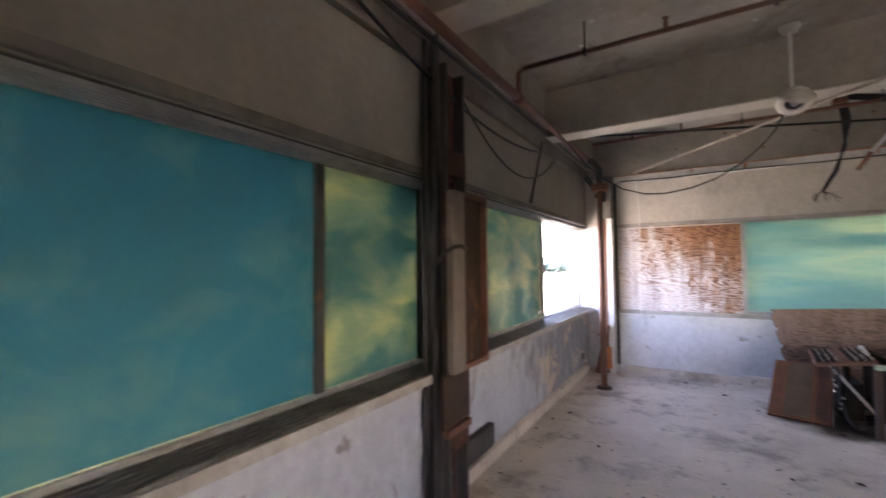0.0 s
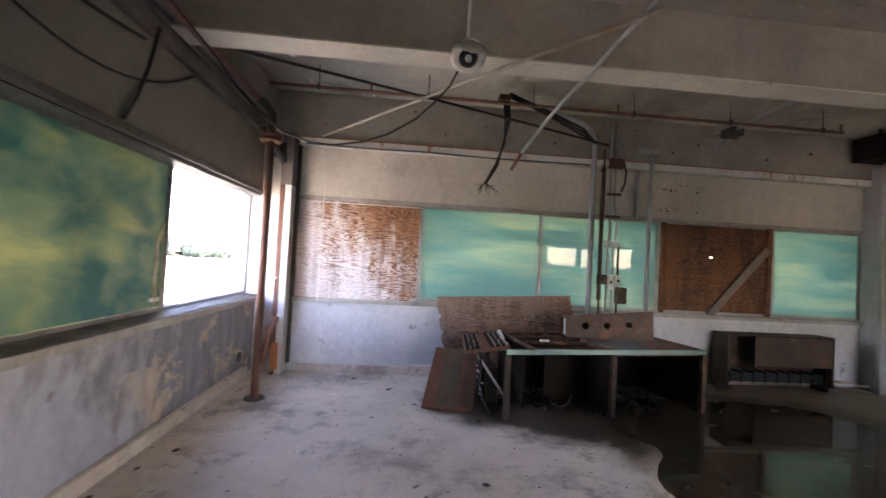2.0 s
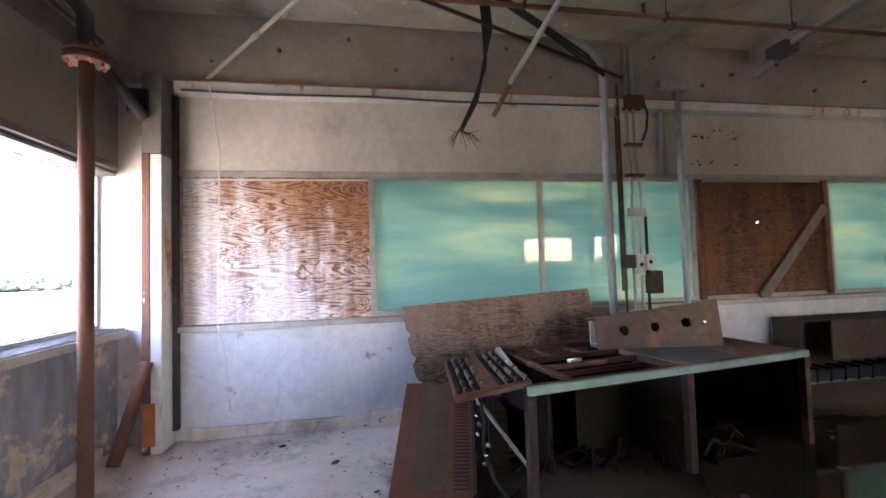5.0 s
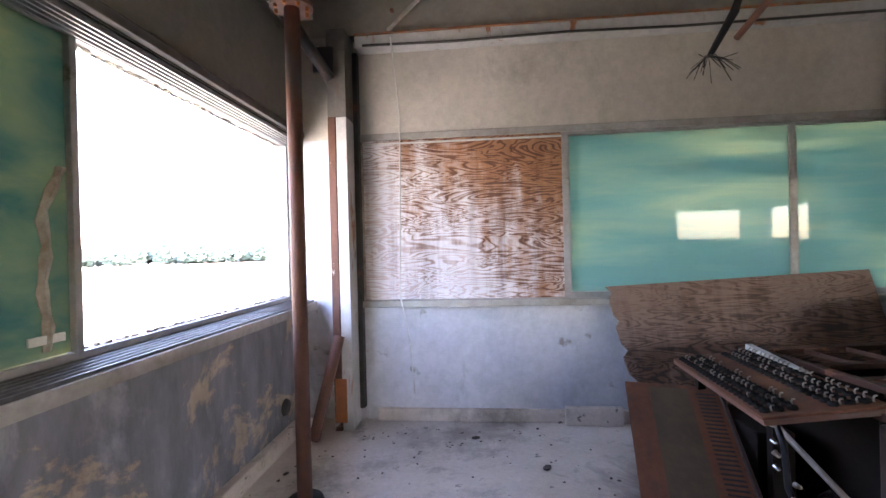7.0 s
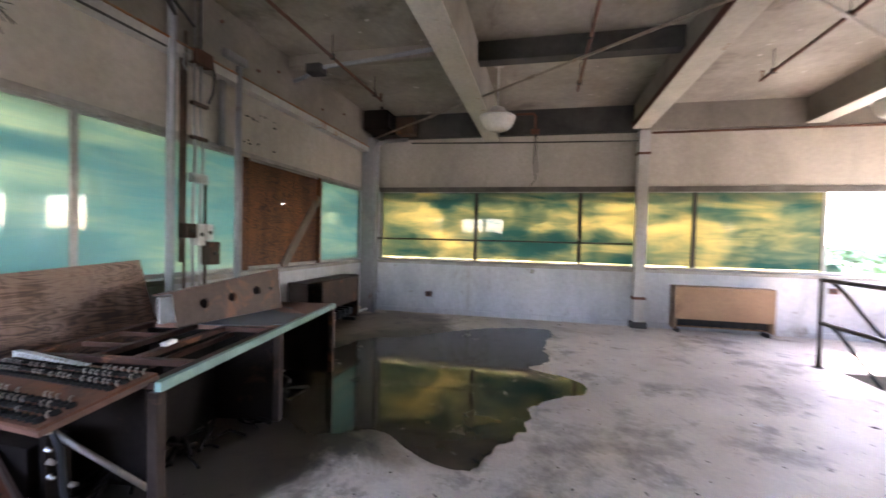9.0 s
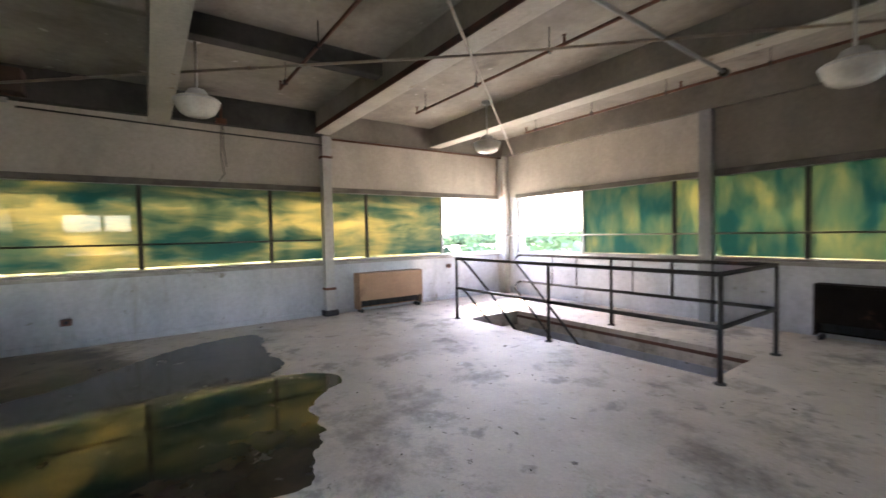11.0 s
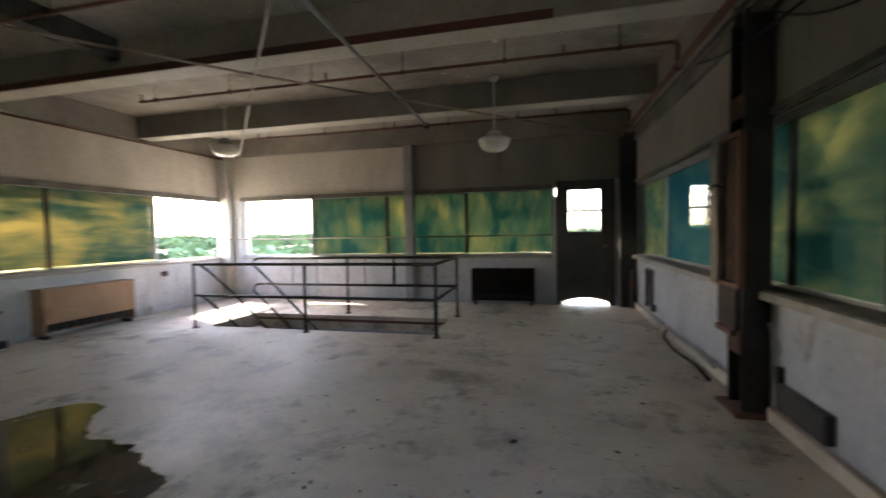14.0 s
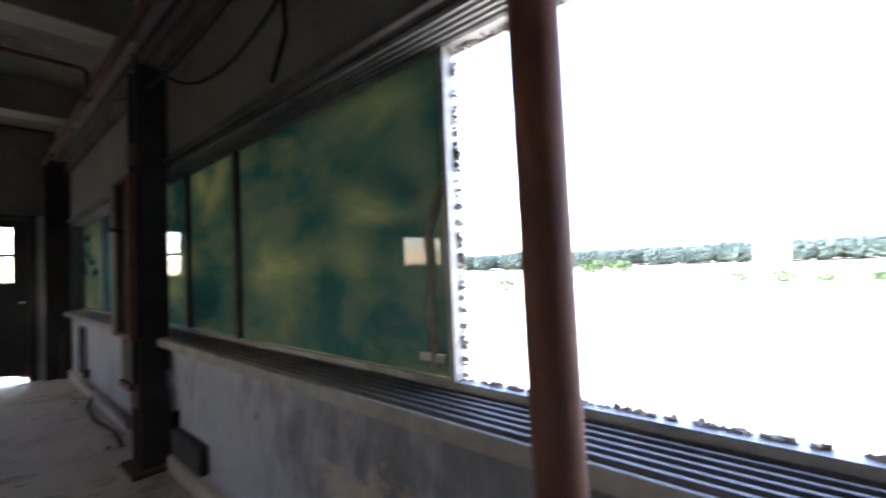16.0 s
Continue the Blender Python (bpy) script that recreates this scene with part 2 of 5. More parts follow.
def build_floor(t, n, l, p):
    v = coords(t)
    c = mix(t, ramp(t, noise_tex(t, v, 0.6, 6, 0.7), [(0.3, (0, 0, 0)), (0.7, (1, 1, 1))]), (0.40, 0.34, 0.277), (0.70, 0.612, 0.515))
    s = ramp(t, noise_tex(t, v, 1.1, 9, 0.72, 0.15), [(0.52, (0, 0, 0)), (0.64, (1, 1, 1))])
    c = mix(t, mix(t, 0.8, (0, 0, 0), s), c, (0.19, 0.16, 0.13))
    s3 = ramp(t, noise_tex(t, v, 2.6, 7, 0.66, 0.1), [(0.58, (0, 0, 0)), (0.66, (1, 1, 1))])
    c = mix(t, mix(t, 0.6, (0, 0, 0), s3), c, (0.15, 0.13, 0.11))
    s2 = ramp(t, noise_tex(t, coords(t, (1, 1, 1)), 0.45, 6, 0.6, 0.3), [(0.60, (0, 0, 0)), (0.72, (1, 1, 1))])
    c = mix(t, mix(t, 0.5, (0, 0, 0), s2), c, (0.33, 0.21, 0.14))
    f = noise_tex(t, v, 40, 5, 0.75)
    c = mix(t, 0.33, c, ramp(t, f, [(0.25, (0.4, 0.4, 0.4)), (0.7, (1, 1, 1))]), "MULTIPLY")
    sp = ramp(t, noise_tex(t, v, 11, 3, 0.6), [(0.66, (0, 0, 0)), (0.72, (1, 1, 1))])
    c = mix(t, sp, c, (0.12, 0.10, 0.085))
    edge = noise_tex(t, v, 1.6, 8, 0.68, 0.4)
    r = ramp(t, noise_tex(t, v, 0.8, 5, 0.6), [(0.3, (0.5, 0.5, 0.5)), (0.7, (0.8, 0.8, 0.8))])
    for cx, cy, rx, ry, strength, tint, gloss in DARK_FLOOR:
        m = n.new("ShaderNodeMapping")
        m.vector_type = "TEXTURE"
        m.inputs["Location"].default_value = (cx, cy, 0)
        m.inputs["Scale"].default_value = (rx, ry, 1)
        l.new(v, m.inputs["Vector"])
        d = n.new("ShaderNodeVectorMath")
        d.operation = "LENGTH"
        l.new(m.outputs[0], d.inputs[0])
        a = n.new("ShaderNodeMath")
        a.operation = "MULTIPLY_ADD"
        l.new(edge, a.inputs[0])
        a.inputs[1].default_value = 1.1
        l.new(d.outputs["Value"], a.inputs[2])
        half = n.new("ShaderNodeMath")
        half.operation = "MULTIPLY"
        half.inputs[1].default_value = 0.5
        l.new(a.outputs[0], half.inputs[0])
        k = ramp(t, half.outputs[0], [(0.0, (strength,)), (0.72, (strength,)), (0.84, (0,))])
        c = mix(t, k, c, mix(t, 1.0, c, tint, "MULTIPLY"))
        r = mix(t, k, r, (gloss, gloss, gloss))
    l.new(c, p.inputs["Base Color"])
    l.new(r, p.inputs["Roughness"])
    bump(t, p, f, 0.25, 0.006)


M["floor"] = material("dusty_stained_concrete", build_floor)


def build_water(t, n, l, p):
    v = coords(t)
    c = mix(t, ramp(t, noise_tex(t, v, 2.0, 5), [(0.35, (0, 0, 0)), (0.7, (1, 1, 1))]), (0.014, 0.011, 0.007), (0.055, 0.042, 0.026))
    l.new(c, p.inputs["Base Color"])
    scum = ramp(t, noise_tex(t, v, 2.6, 8, 0.7, 0.5), [(0.52, (0.05, 0.05, 0.05)), (0.68, (0.35, 0.35, 0.35))])
    l.new(scum, p.inputs["Roughness"])
    p.inputs["IOR"].default_value = 1.29
    bump(t, p, noise_tex(t, v, 5.0, 5), 0.05, 0.004)


M["water"] = material("murky_standing_water", build_water)


def plywood(name, pale, mid, dark, wear, lean=(0.0, 0.0, 0.0, 0.0)):
    """Rotary-cut plywood: long wavy grain in the panel's own plane, bleached where the face has weathered. lean: x0, slope along x, z0, slope along z of the wear."""
    def build(t, n, l, p):
        v = coords(t, (1.0, 1.0, 5.5))
        warp = noise_tex(t, v, 1.5, 3.0, 0.5, 0.8)

        def maths(op, a, b):
            m = n.new("ShaderNodeMath")
            m.operation = op
            for sock, val in zip(m.inputs, (a, b)):
                if isinstance(val, (int, float)):
                    sock.default_value = val
                else:
                    l.new(val, sock)
            return m.outputs[0]
        wave = maths("SINE", maths("MULTIPLY", warp, 95.0), 0.0)
        g = ramp(t, wave, [(0.0, (0, 0, 0)), (0.25, (0.15, 0.15, 0.15)), (0.8, (1, 1, 1))])
        sep = n.new("ShaderNodeSeparateXYZ")
        tc = n.new("ShaderNodeTexCoord")
        l.new(tc.outputs["Object"], sep.inputs[0])
        w = noise_tex(t, coords(t, (3.2, 3.2, 0.8)), 1.5, 8, 0.68, 0.3)
        w = maths("ADD", w, maths("MULTIPLY", maths("SUBTRACT", sep.outputs[0], lean[0]), lean[1]))
        w = maths("ADD", w, maths("MULTIPLY", maths("SUBTRACT", sep.outputs[2], lean[2]), lean[3]))
        w = maths("ADD", w, maths("MULTIPLY", maths("SUBTRACT", wave, 0.2), 0.07))
        patch = ramp(t, w, [(wear - 0.09, (0, 0, 0)), (wear, (0.55, 0.55, 0.55)), (wear + 0.13, (1, 1, 1))])
        drip = ramp(t, noise_tex(t, coords(t, (6, 6, 0.5)), 1.7, 6, 0.65, 0.2), [(0.48, (1, 1, 1)), (0.66, (0.5, 0.43, 0.42))])
        c = mix(t, patch, mix(t, g, pale, mix(t, 0.42, pale, mid)), mix(t, g, mid, dark))
        c = mix(t, 0.6, c, drip, "MULTIPLY")
        f = noise_tex(t, coords(t, (3, 3, 60)), 3, 4, 0.6)
        c = mix(t, 0.4, c, ramp(t, f, [(0.3, (0.45, 0.45, 0.45)), (0.7, (1, 1, 1))]), "MULTIPLY")
        l.new(c, p.inputs["Base Color"])
        p.inputs["Roughness"].default_value = 0.7
        bump(t, p, g, 0.3, 0.003)
    return material(name, build)


M["ply_pale"] = plywood("bleached_peeling_plywood", (0.66, 0.63, 0.65), (0.38, 0.18, 0.09), (0.15, 0.062, 0.034), 0.545, (0.05, 0.27, 1.45, 0.28))
M["ply_dark"] = plywood("dark_red_brown_plywood", (0.19, 0.072, 0.023), (0.10, 0.036, 0.012), (0.04, 0.016, 0.007), 0.50)
M["ply_lean"] = plywood("damp_brown_plywood", (0.20, 0.13, 0.095), (0.13, 0.064, 0.035), (0.045, 0.022, 0.013), 0.46, (1.7, 0.12, 0.62, -0.45))


def tinted_pane(name, teal, glow, cover, seed, stretch, scale=1.7, pass_through=0.5, brush=(0.5, 0.5, 1.8)):
    """Glass with old green film: the film lets yellow daylight through where it has thinned in streaks."""
    def build(t, n, l, p):
        tc = t.nodes.new("ShaderNodeTexCoord")
        mp = t.nodes.new("ShaderNodeMapping")
        mp.inputs["Scale"].default_value = stretch
        mp.inputs["Location"].default_value = (seed, seed * 0.7, seed * 1.3)
        info = n.new("ShaderNodeObjectInfo")
        apart = n.new("ShaderNodeVectorMath")
        apart.operation = "ADD"
        l.new(tc.outputs["Object"], apart.inputs[0])
        l.new(info.outputs["Location"], apart.inputs[1])
        l.new(apart.outputs[0], mp.inputs["Vector"])
        v = mp.outputs[0]
        soft = noise_tex(t, v, scale, 2.5, 0.5, 0.35)
        stroke = n.new("ShaderNodeMapping")
        stroke.inputs["Scale"].default_value = brush
        stroke.inputs["Rotation"].default_value = (0.12, 0.10, 0.0)
        l.new(v, stroke.inputs["Vector"])
        fine = noise_tex(t, stroke.outputs[0], scale * 1.6, 4.0, 0.6, 0.5)
        both = mix(t, 0.5, soft, fine)
        worn = ramp(t, both, [(cover - 0.11, (0, 0, 0)), (cover, (0.35, 0.35, 0.35)), (cover + 0.15, (1, 1, 1))])
        tone = noise_tex(t, v, 0.8, 3, 0.5)
        base = mix(t, tone, tuple(0.6 * k for k in teal), tuple(1.2 * k for k in teal))
        l.new(mix(t, worn, base, tuple(0.7 * k for k in glow)), p.inputs["Base Color"])
        p.inputs["Roughness"].default_value = 0.025
        p.inputs["IOR"].default_value = 1.36
        bump(t, p, soft, 0.02, 0.01)
        tr = n.new("ShaderNodeBsdfTranslucent")
        l.new(mix(t, worn, tuple(0.6 * k for k in teal), glow), tr.inputs["Color"])
        ms = n.new("ShaderNodeMixShader")
        ms.inputs[0].default_value = pass_through
        l.new(p.outputs[0], ms.inputs[1])
        l.new(tr.outputs[0], ms.inputs[2])
        l.new(ms.outputs[0], n["Material Output"].inputs[0])
    return material(name, build)


# one film: each wall's sun and sky brightness is put into its tints
M["pane_north"] = tinted_pane("green_film_glass_north", (0.19, 0.40, 0.375), (0.47, 0.53, 0.37), 0.545, 3.0, (0.62, 1, 2.4), 1.2, 0.34, (0.7, 1, 1.4))
M["pane_east"] = tinted_pane("green_film_glass_east", (0.04, 0.135, 0.12), (0.42, 0.36, 0.18), 0.50, 9.0, (1, 0.9, 1.3), 1.5, 0.36, (1, 0.5, 1.7))
M["pane_south"] = tinted_pane("green_film_glass_south", (0.045, 0.18, 0.155), (0.40, 0.36, 0.17), 0.525, 14.0, (1.1, 1, 0.9), 1.6, 0.42, (1.6, 1, 0.6))
M["pane_west"] = tinted_pane("green_film_glass_west", (0.07, 0.185, 0.165), (0.42, 0.39, 0.20), 0.525, 21.0, (1, 1.0, 1.1), 1.5, 0.36, (1, 0.8, 1.6))
M["film_edge"] = tinted_pane("bare_yellow_film_edge", (0.26, 0.32, 0.20), (0.74, 0.68, 0.44), 0.48, 5.0, (2, 2, 1), 1.6, 0.6)
M["pane_blue"] = tinted_pane("blue_film_glass", (0.035, 0.20, 0.225), (0.20, 0.29, 0.21), 0.59, 33.0, (1, 1.1, 1.2), 1.5, 0.34, (1, 1, 1.2))


def build_glass(t, n, l, p):
    p.inputs["Transmission Weight"].default_value = 1.0
    p.inputs["Roughness"].default_value = 0.02
    p.inputs["Base Color"].default_value = (0.92, 0.95, 0.95, 1)


M["glass"] = material("clear_glass", build_glass)


# ---- shape helpers ----
def box(bm, lo, hi):
    """A block between two corners, added to bm."""
    g = bmesh.ops.create_cube(bm, size=1.0)["verts"]
    c = [(a + b) / 2 for a, b in zip(lo, hi)]
    d = [abs(b - a) for a, b in zip(lo, hi)]
    for v in g:
        v.co = Vector((c[k] + v.co[k] * d[k] for k in range(3)))
    return g


def blocks(*pairs, bevel=0.0):
    bm = bmesh.new()
    for lo, hi in pairs:
        box(bm, lo, hi)
    if bevel:
        bmesh.ops.bevel(bm, geom=list(bm.edges), offset=bevel, segments=2, affect="EDGES", profile=0.6)
    return bm


def tube(bm, pts, r, sides=10, caps=True):
    """A round tube through pts."""
    pts = [Vector(p) for p in pts]
    rings = []
    for i, p in enumerate(pts):
        d = (pts[min(i + 1, len(pts) - 1)] - pts[max(i - 1, 0)]).normalized()
        a = d.orthogonal().normalized() if i == 0 else (rings[-1][1] - d * rings[-1][1].dot(d)).normalized()
        b = d.cross(a)
        ring = [bm.verts.new(p + r * (math.cos(k) * a + math.sin(k) * b)) for k in (2 * math.pi * j / sides for j in range(sides))]
        rings.append((ring, a))
    for (r0, _), (r1, _) in zip(rings, rings[1:]):
        for j in range(sides):
            f = bm.faces.new((r0[j], r0[(j + 1) % sides], r1[(j + 1) % sides], r1[j]))
            f.smooth = True
    if caps:
        bm.faces.new(list(reversed(rings[0][0])))
        bm.faces.new(rings[-1][0])
    return bm


def pipe(pts, r, sides=10):
    return tube(bmesh.new(), pts, r, sides)


def lathe(profile, sides=28, centre=(0, 0, 0)):
    """A turned shape from (radius, height) pairs."""
    bm = bmesh.new()
    c = Vector(centre)
    rings = [[bm.verts.new(c + Vector((r * math.cos(k), r * math.sin(k), z))) for k in (2 * math.pi * j / sides for j in range(sides))]
             for r, z in profile]
    for a, b in zip(rings, rings[1:]):
        for j in range(sides):
            f = bm.faces.new((a[j], a[(j + 1) % sides], b[(j + 1) % sides], b[j]))
            f.smooth = True
    bmesh.ops.recalc_face_normals(bm, faces=list(bm.faces))
    return bm


def part(name, bm, mat, parent=None, label=""):
    """Links a bmesh as one mesh object, under parent if there is one."""
    me = bpy.data.meshes.new(name)
    bm.to_mesh(me)
    bm.free()
    me.materials.append(mat)
    ob = new(name, me)
    if parent is not None:
        ob.parent = parent
    if label:
        tagged(ob, label)
    return ob


def same(name, ob, parent, m):
    """Another object on the mesh of ob, at the pose m."""
    o = new(name, ob.data)
    o.parent = parent
    o.matrix_basis = m
    return o


def thing(name, label, category, group="", m=None, kind=""):
    ob = new(name)
    if m is not None:
        ob.matrix_basis = m
    return tagged(ob, label, category, group, kind)


def sag(a, b, drop, n=14):
    """Points of a cable that hangs between a and b."""
    a, b = Vector(a), Vector(b)
    return [a.lerp(b, k / n) - Vector((0, 0, drop * 4 * (k / n) * (1 - k / n))) for k in range(n + 1)]


# ---- plan ----
XW, XE, YS, YN = -0.92, 7.12, -1.02, 7.34      # inner faces of the walls
GW, GE, GS, GN = -1.07, 7.19, -1.09, 7.40      # planes of the window glass
SILL, HEAD, CEIL, BEAM = 0.87, 2.05, 3.28, 2.93
TH = 0.26


def structure(name, bm, mat, label, category=""):
    return tagged(part(name, bm, mat), label, category or name.split("_")[0], kind="structure")


# floor slab with the stair opening
HX0, HX1, HY0, HY1 = 1.97, 5.30, 0.42, 1.42
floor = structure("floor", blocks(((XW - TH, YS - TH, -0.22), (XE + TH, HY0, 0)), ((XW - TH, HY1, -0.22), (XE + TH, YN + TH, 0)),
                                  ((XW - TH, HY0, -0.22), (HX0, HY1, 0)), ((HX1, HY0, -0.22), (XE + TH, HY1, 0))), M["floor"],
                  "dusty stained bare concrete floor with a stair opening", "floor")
structure("ceiling", blocks(((XW - TH, YS - TH, CEIL), (XE + TH, YN + TH, CEIL + 0.2))), M["ceiling"], "stained bare concrete ceiling deck")

# walls: upper band, lower band, piers
o = 0.30
structure("wall_north", blocks(((XW - o, YN, HEAD), (XE + o, YN + TH, CEIL))),
          M["upper"], "aged beige painted wall above the windows", "wall")
structure("wall_south", blocks(((3.01, YS - TH, HEAD), (XE, YS, CEIL))), M["upper"], "aged beige painted wall above the windows", "wall")
# west half of the south wall takes the shade-darkened paint
structure("wall_south_sooty", blocks(((XW, YS - TH, HEAD + 0.10), (3.009, YS, CEIL)), ((0.36, YS - TH, HEAD), (3.009, YS, HEAD + 0.10))), M["upper_shaded"],
          "stained grey wall above windows and a door, darkened for shade", "wall")
structure("wall_east", blocks(((XE, YS - TH, HEAD), (XE + TH, YN, CEIL))), M["upper"], "aged beige painted wall above the windows", "wall")
# backlit west wall: its shade is in the paint
structure("wall_west", blocks(((XW - TH, YS - TH, HEAD), (XW, YN, CEIL))), M["upper_shaded"], "aged wall above the windows, darkened for its shade", "wall")
structure("wall_north_lower", blocks(((XW - o, YN, 0), (XE + o, YN + TH, SILL - 0.05)), ((XW - o, YN, SILL - 0.05), (-0.60, YN + TH, HEAD)),
                                     ((6.90, YN, SILL - 0.05), (XE + o, YN + TH, HEAD))), M["lower"],
          "blue-white painted wall below the windows, peeling", "wall")
structure("wall_east_lower", blocks(((XE, YS - TH, 0), (XE + TH, YN, SILL - 0.05)), ((XE, YS - TH, SILL - 0.05), (XE + TH, YS - 0.05, HEAD)),
                                    ((XE, 7.12, SILL - 0.05), (XE + TH, YN, HEAD))), M["lower"],
          "blue-white painted wall below the windows, peeling", "wall")
structure("wall_south_lower", blocks(((0.36, YS - TH, 0), (XE, YS, SILL - 0.05)), ((6.72, YS - TH, SILL - 0.05), (XE, YS, HEAD)),
                                     ((XW, YS - TH, 0), (-0.60, YS, HEAD + 0.10)), ((0.36, YS - TH, SILL - 0.05), (0.415, YS, HEAD - 0.16))), M["lower"],
          "blue-white painted wall below the windows, dirty", "wall")
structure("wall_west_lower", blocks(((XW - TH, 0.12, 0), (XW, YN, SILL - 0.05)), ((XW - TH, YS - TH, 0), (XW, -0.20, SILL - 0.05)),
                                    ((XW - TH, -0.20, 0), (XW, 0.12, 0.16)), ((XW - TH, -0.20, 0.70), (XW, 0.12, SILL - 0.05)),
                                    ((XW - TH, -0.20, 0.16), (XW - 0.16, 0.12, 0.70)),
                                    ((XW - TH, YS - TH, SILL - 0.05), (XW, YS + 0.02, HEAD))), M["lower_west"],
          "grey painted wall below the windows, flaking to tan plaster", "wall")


# beams across and round the room
def beam(name, lo, hi, mat, label):
    ob = tagged(part(name, blocks((lo, hi), bevel=0.008), mat), label, "beam", "ceiling beams", "structure")
    return ob


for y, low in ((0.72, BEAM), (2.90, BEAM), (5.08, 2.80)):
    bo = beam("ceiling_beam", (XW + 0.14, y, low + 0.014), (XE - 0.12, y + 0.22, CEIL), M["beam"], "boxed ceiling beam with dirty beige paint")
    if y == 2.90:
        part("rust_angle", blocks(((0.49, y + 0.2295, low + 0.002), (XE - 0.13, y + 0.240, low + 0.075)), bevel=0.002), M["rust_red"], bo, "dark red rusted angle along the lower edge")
    part("flange", blocks(((XW + 0.14, y - 0.008, low), (XE - 0.12, y + 0.228, low + 0.013)), bevel=0.003), M["flange"], bo, "chipped bottom flange, painted pale as bounce-lit")
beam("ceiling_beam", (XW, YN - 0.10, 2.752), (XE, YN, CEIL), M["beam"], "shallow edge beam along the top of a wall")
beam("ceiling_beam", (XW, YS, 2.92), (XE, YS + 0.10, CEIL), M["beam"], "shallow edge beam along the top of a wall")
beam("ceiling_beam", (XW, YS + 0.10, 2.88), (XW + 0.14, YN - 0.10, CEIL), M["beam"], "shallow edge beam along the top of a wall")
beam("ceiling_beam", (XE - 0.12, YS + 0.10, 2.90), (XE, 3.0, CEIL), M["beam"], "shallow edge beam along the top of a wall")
beam("ceiling_beam", (XE - 0.12, 3.003, 2.90), (XE, YN - 0.10, CEIL), M["joist"], "dark edge beam along the top of a wall")
beam("ceiling_beam", (XW, YS + 0.16, 2.735), (XW + 0.05, YN - 0.10, 2.878), M["head_trim"], "dark ledge along the top of a wall")
beam("ceiling_joist", (4.66, 3.145, 3.08), (4.82, 5.08, CEIL), M["joist"], "dark steel joist between beams")
jo = beam("ceiling_joist", (4.62, 5.31, 3.15), (4.64, YN - 0.10, CEIL), M["beam"], "dirty grey steel channel between beams")
for z in (3.15, 3.262):
    part("flange", blocks(((4.641, 5.31, z), (4.72, YN - 0.10, z + 0.014)), bevel=0.003), M["beam"], jo)
tagged(part("conduit_elbow", pipe([(4.60, 7.16, 2.98), (4.60, 7.02, 3.02), (4.58, 6.86, 3.10), (4.56, 6.4, 3.12), (4.42, 5.5, 3.13)], 0.022), M["slate"]), "grey conduit bending up under the ceiling", "conduit", "conduits")
tagged(part("junction_box", blocks(((4.50, 6.78, 3.03), (4.66, 6.96, 3.13)), bevel=0.012), M["dark_col"]), "dark junction box hung on a ceiling conduit", "box")


# windows: frame, mullions, panes
def window(name, axis, plane, inner, spans, mats, label, depth=0.05, mull=0.05, dark=(), skew=0.0, slim={}):
    """spans: (start, end, kind) along the wall; kind is a pane material's key, or '' for an open bay."""
    w = thing(name, label, "window", kind="structure")
    a, b = min(s[0] for s in spans), max(s[1] for s in spans)

    def bx(u0, u1, z0, z1, d0, d1):
        return ((u0, d0, z0), (u1, d1, z1)) if axis == "x" else ((d0, u0, z0), (d1, u1, z1))
    d0, d1 = plane - depth / 2, plane + depth / 2
    a, b = a - mull / 2 - 0.002, b + mull / 2 + 0.002
    part("window_frame", blocks(bx(a, b, SILL - 0.002, SILL + 0.035, d0, d1), bx(a, b, HEAD - 0.035, HEAD, d0, d1)), M["alu"], w)
    edges = sorted({e for s in spans for e in s[:2]})
    for e in edges:
        hw = slim.get(e, mull / 2)
        part("mullion", blocks(bx(e - hw, e + hw, SILL + 0.035, HEAD - 0.035, d0 - 0.004, d1 + 0.004), bevel=0.004), M["dark_col"] if e in dark else M["alu"], w)
    for s0, s1, kind in spans:
        if kind:
            low = SILL + 0.035 + (0.025 if kind == "pane_east" else 0.012 if kind == "pane_south" else 0.005)
            if skew:
                low = SILL + 0.025
            else:
                part("film_edge", blocks(bx(s0 + mull / 2, s1 - mull / 2, SILL + 0.035, low - 0.001, plane - 0.003, plane + 0.003)), M["film_edge"], w, "bare yellowish strip below the film")
            mid_u, half = (s0 + s1) / 2, (s1 - s0 - mull) / 2
            p = part("pane", blocks(bx(-half - 0.012, half + 0.012, low, HEAD - 0.025, -0.004, 0.004)), mats[kind], w)
            p.matrix_basis = pose(mid_u, plane, 0, 0, 0, skew) if axis == "x" else pose(plane, mid_u, 0, 0, 0, skew)
    return w


win_n = window("window_1", "x", GN, YN, [(0.98, 2.48, "pane_north"), (2.48, 4.03, "pane_north"), (5.62, 6.88, "pane_north")], M,
               "band of windows with mottled green film and grey metal frames", skew=-1.2)
win_e = window("window_2", "y", GE, XE, [(5.44, 7.10, "pane_east"), (3.81, 5.44, "pane_east"), (2.965, 3.81, "pane_east"),
                                         (2.21, 2.965, "pane_east"), (0.59, 2.21, "pane_east"), (-1.06, 0.59, "")], M,
               "band of windows with green film tinted sunlit yellow, one bay open", dark=(3.81, 5.44, 2.21))
win_s = window("window_3", "x", GS, YS, [(5.10, 6.68, ""), (3.50, 5.10, "pane_south"), (3.01, 3.50, "pane_south"),
                                         (1.95, 3.01, "pane_south"), (0.40, 1.95, "pane_south")], M,
               "band of windows with green film tinted sunlit yellow, one bay open", dark=(3.50, 1.95))
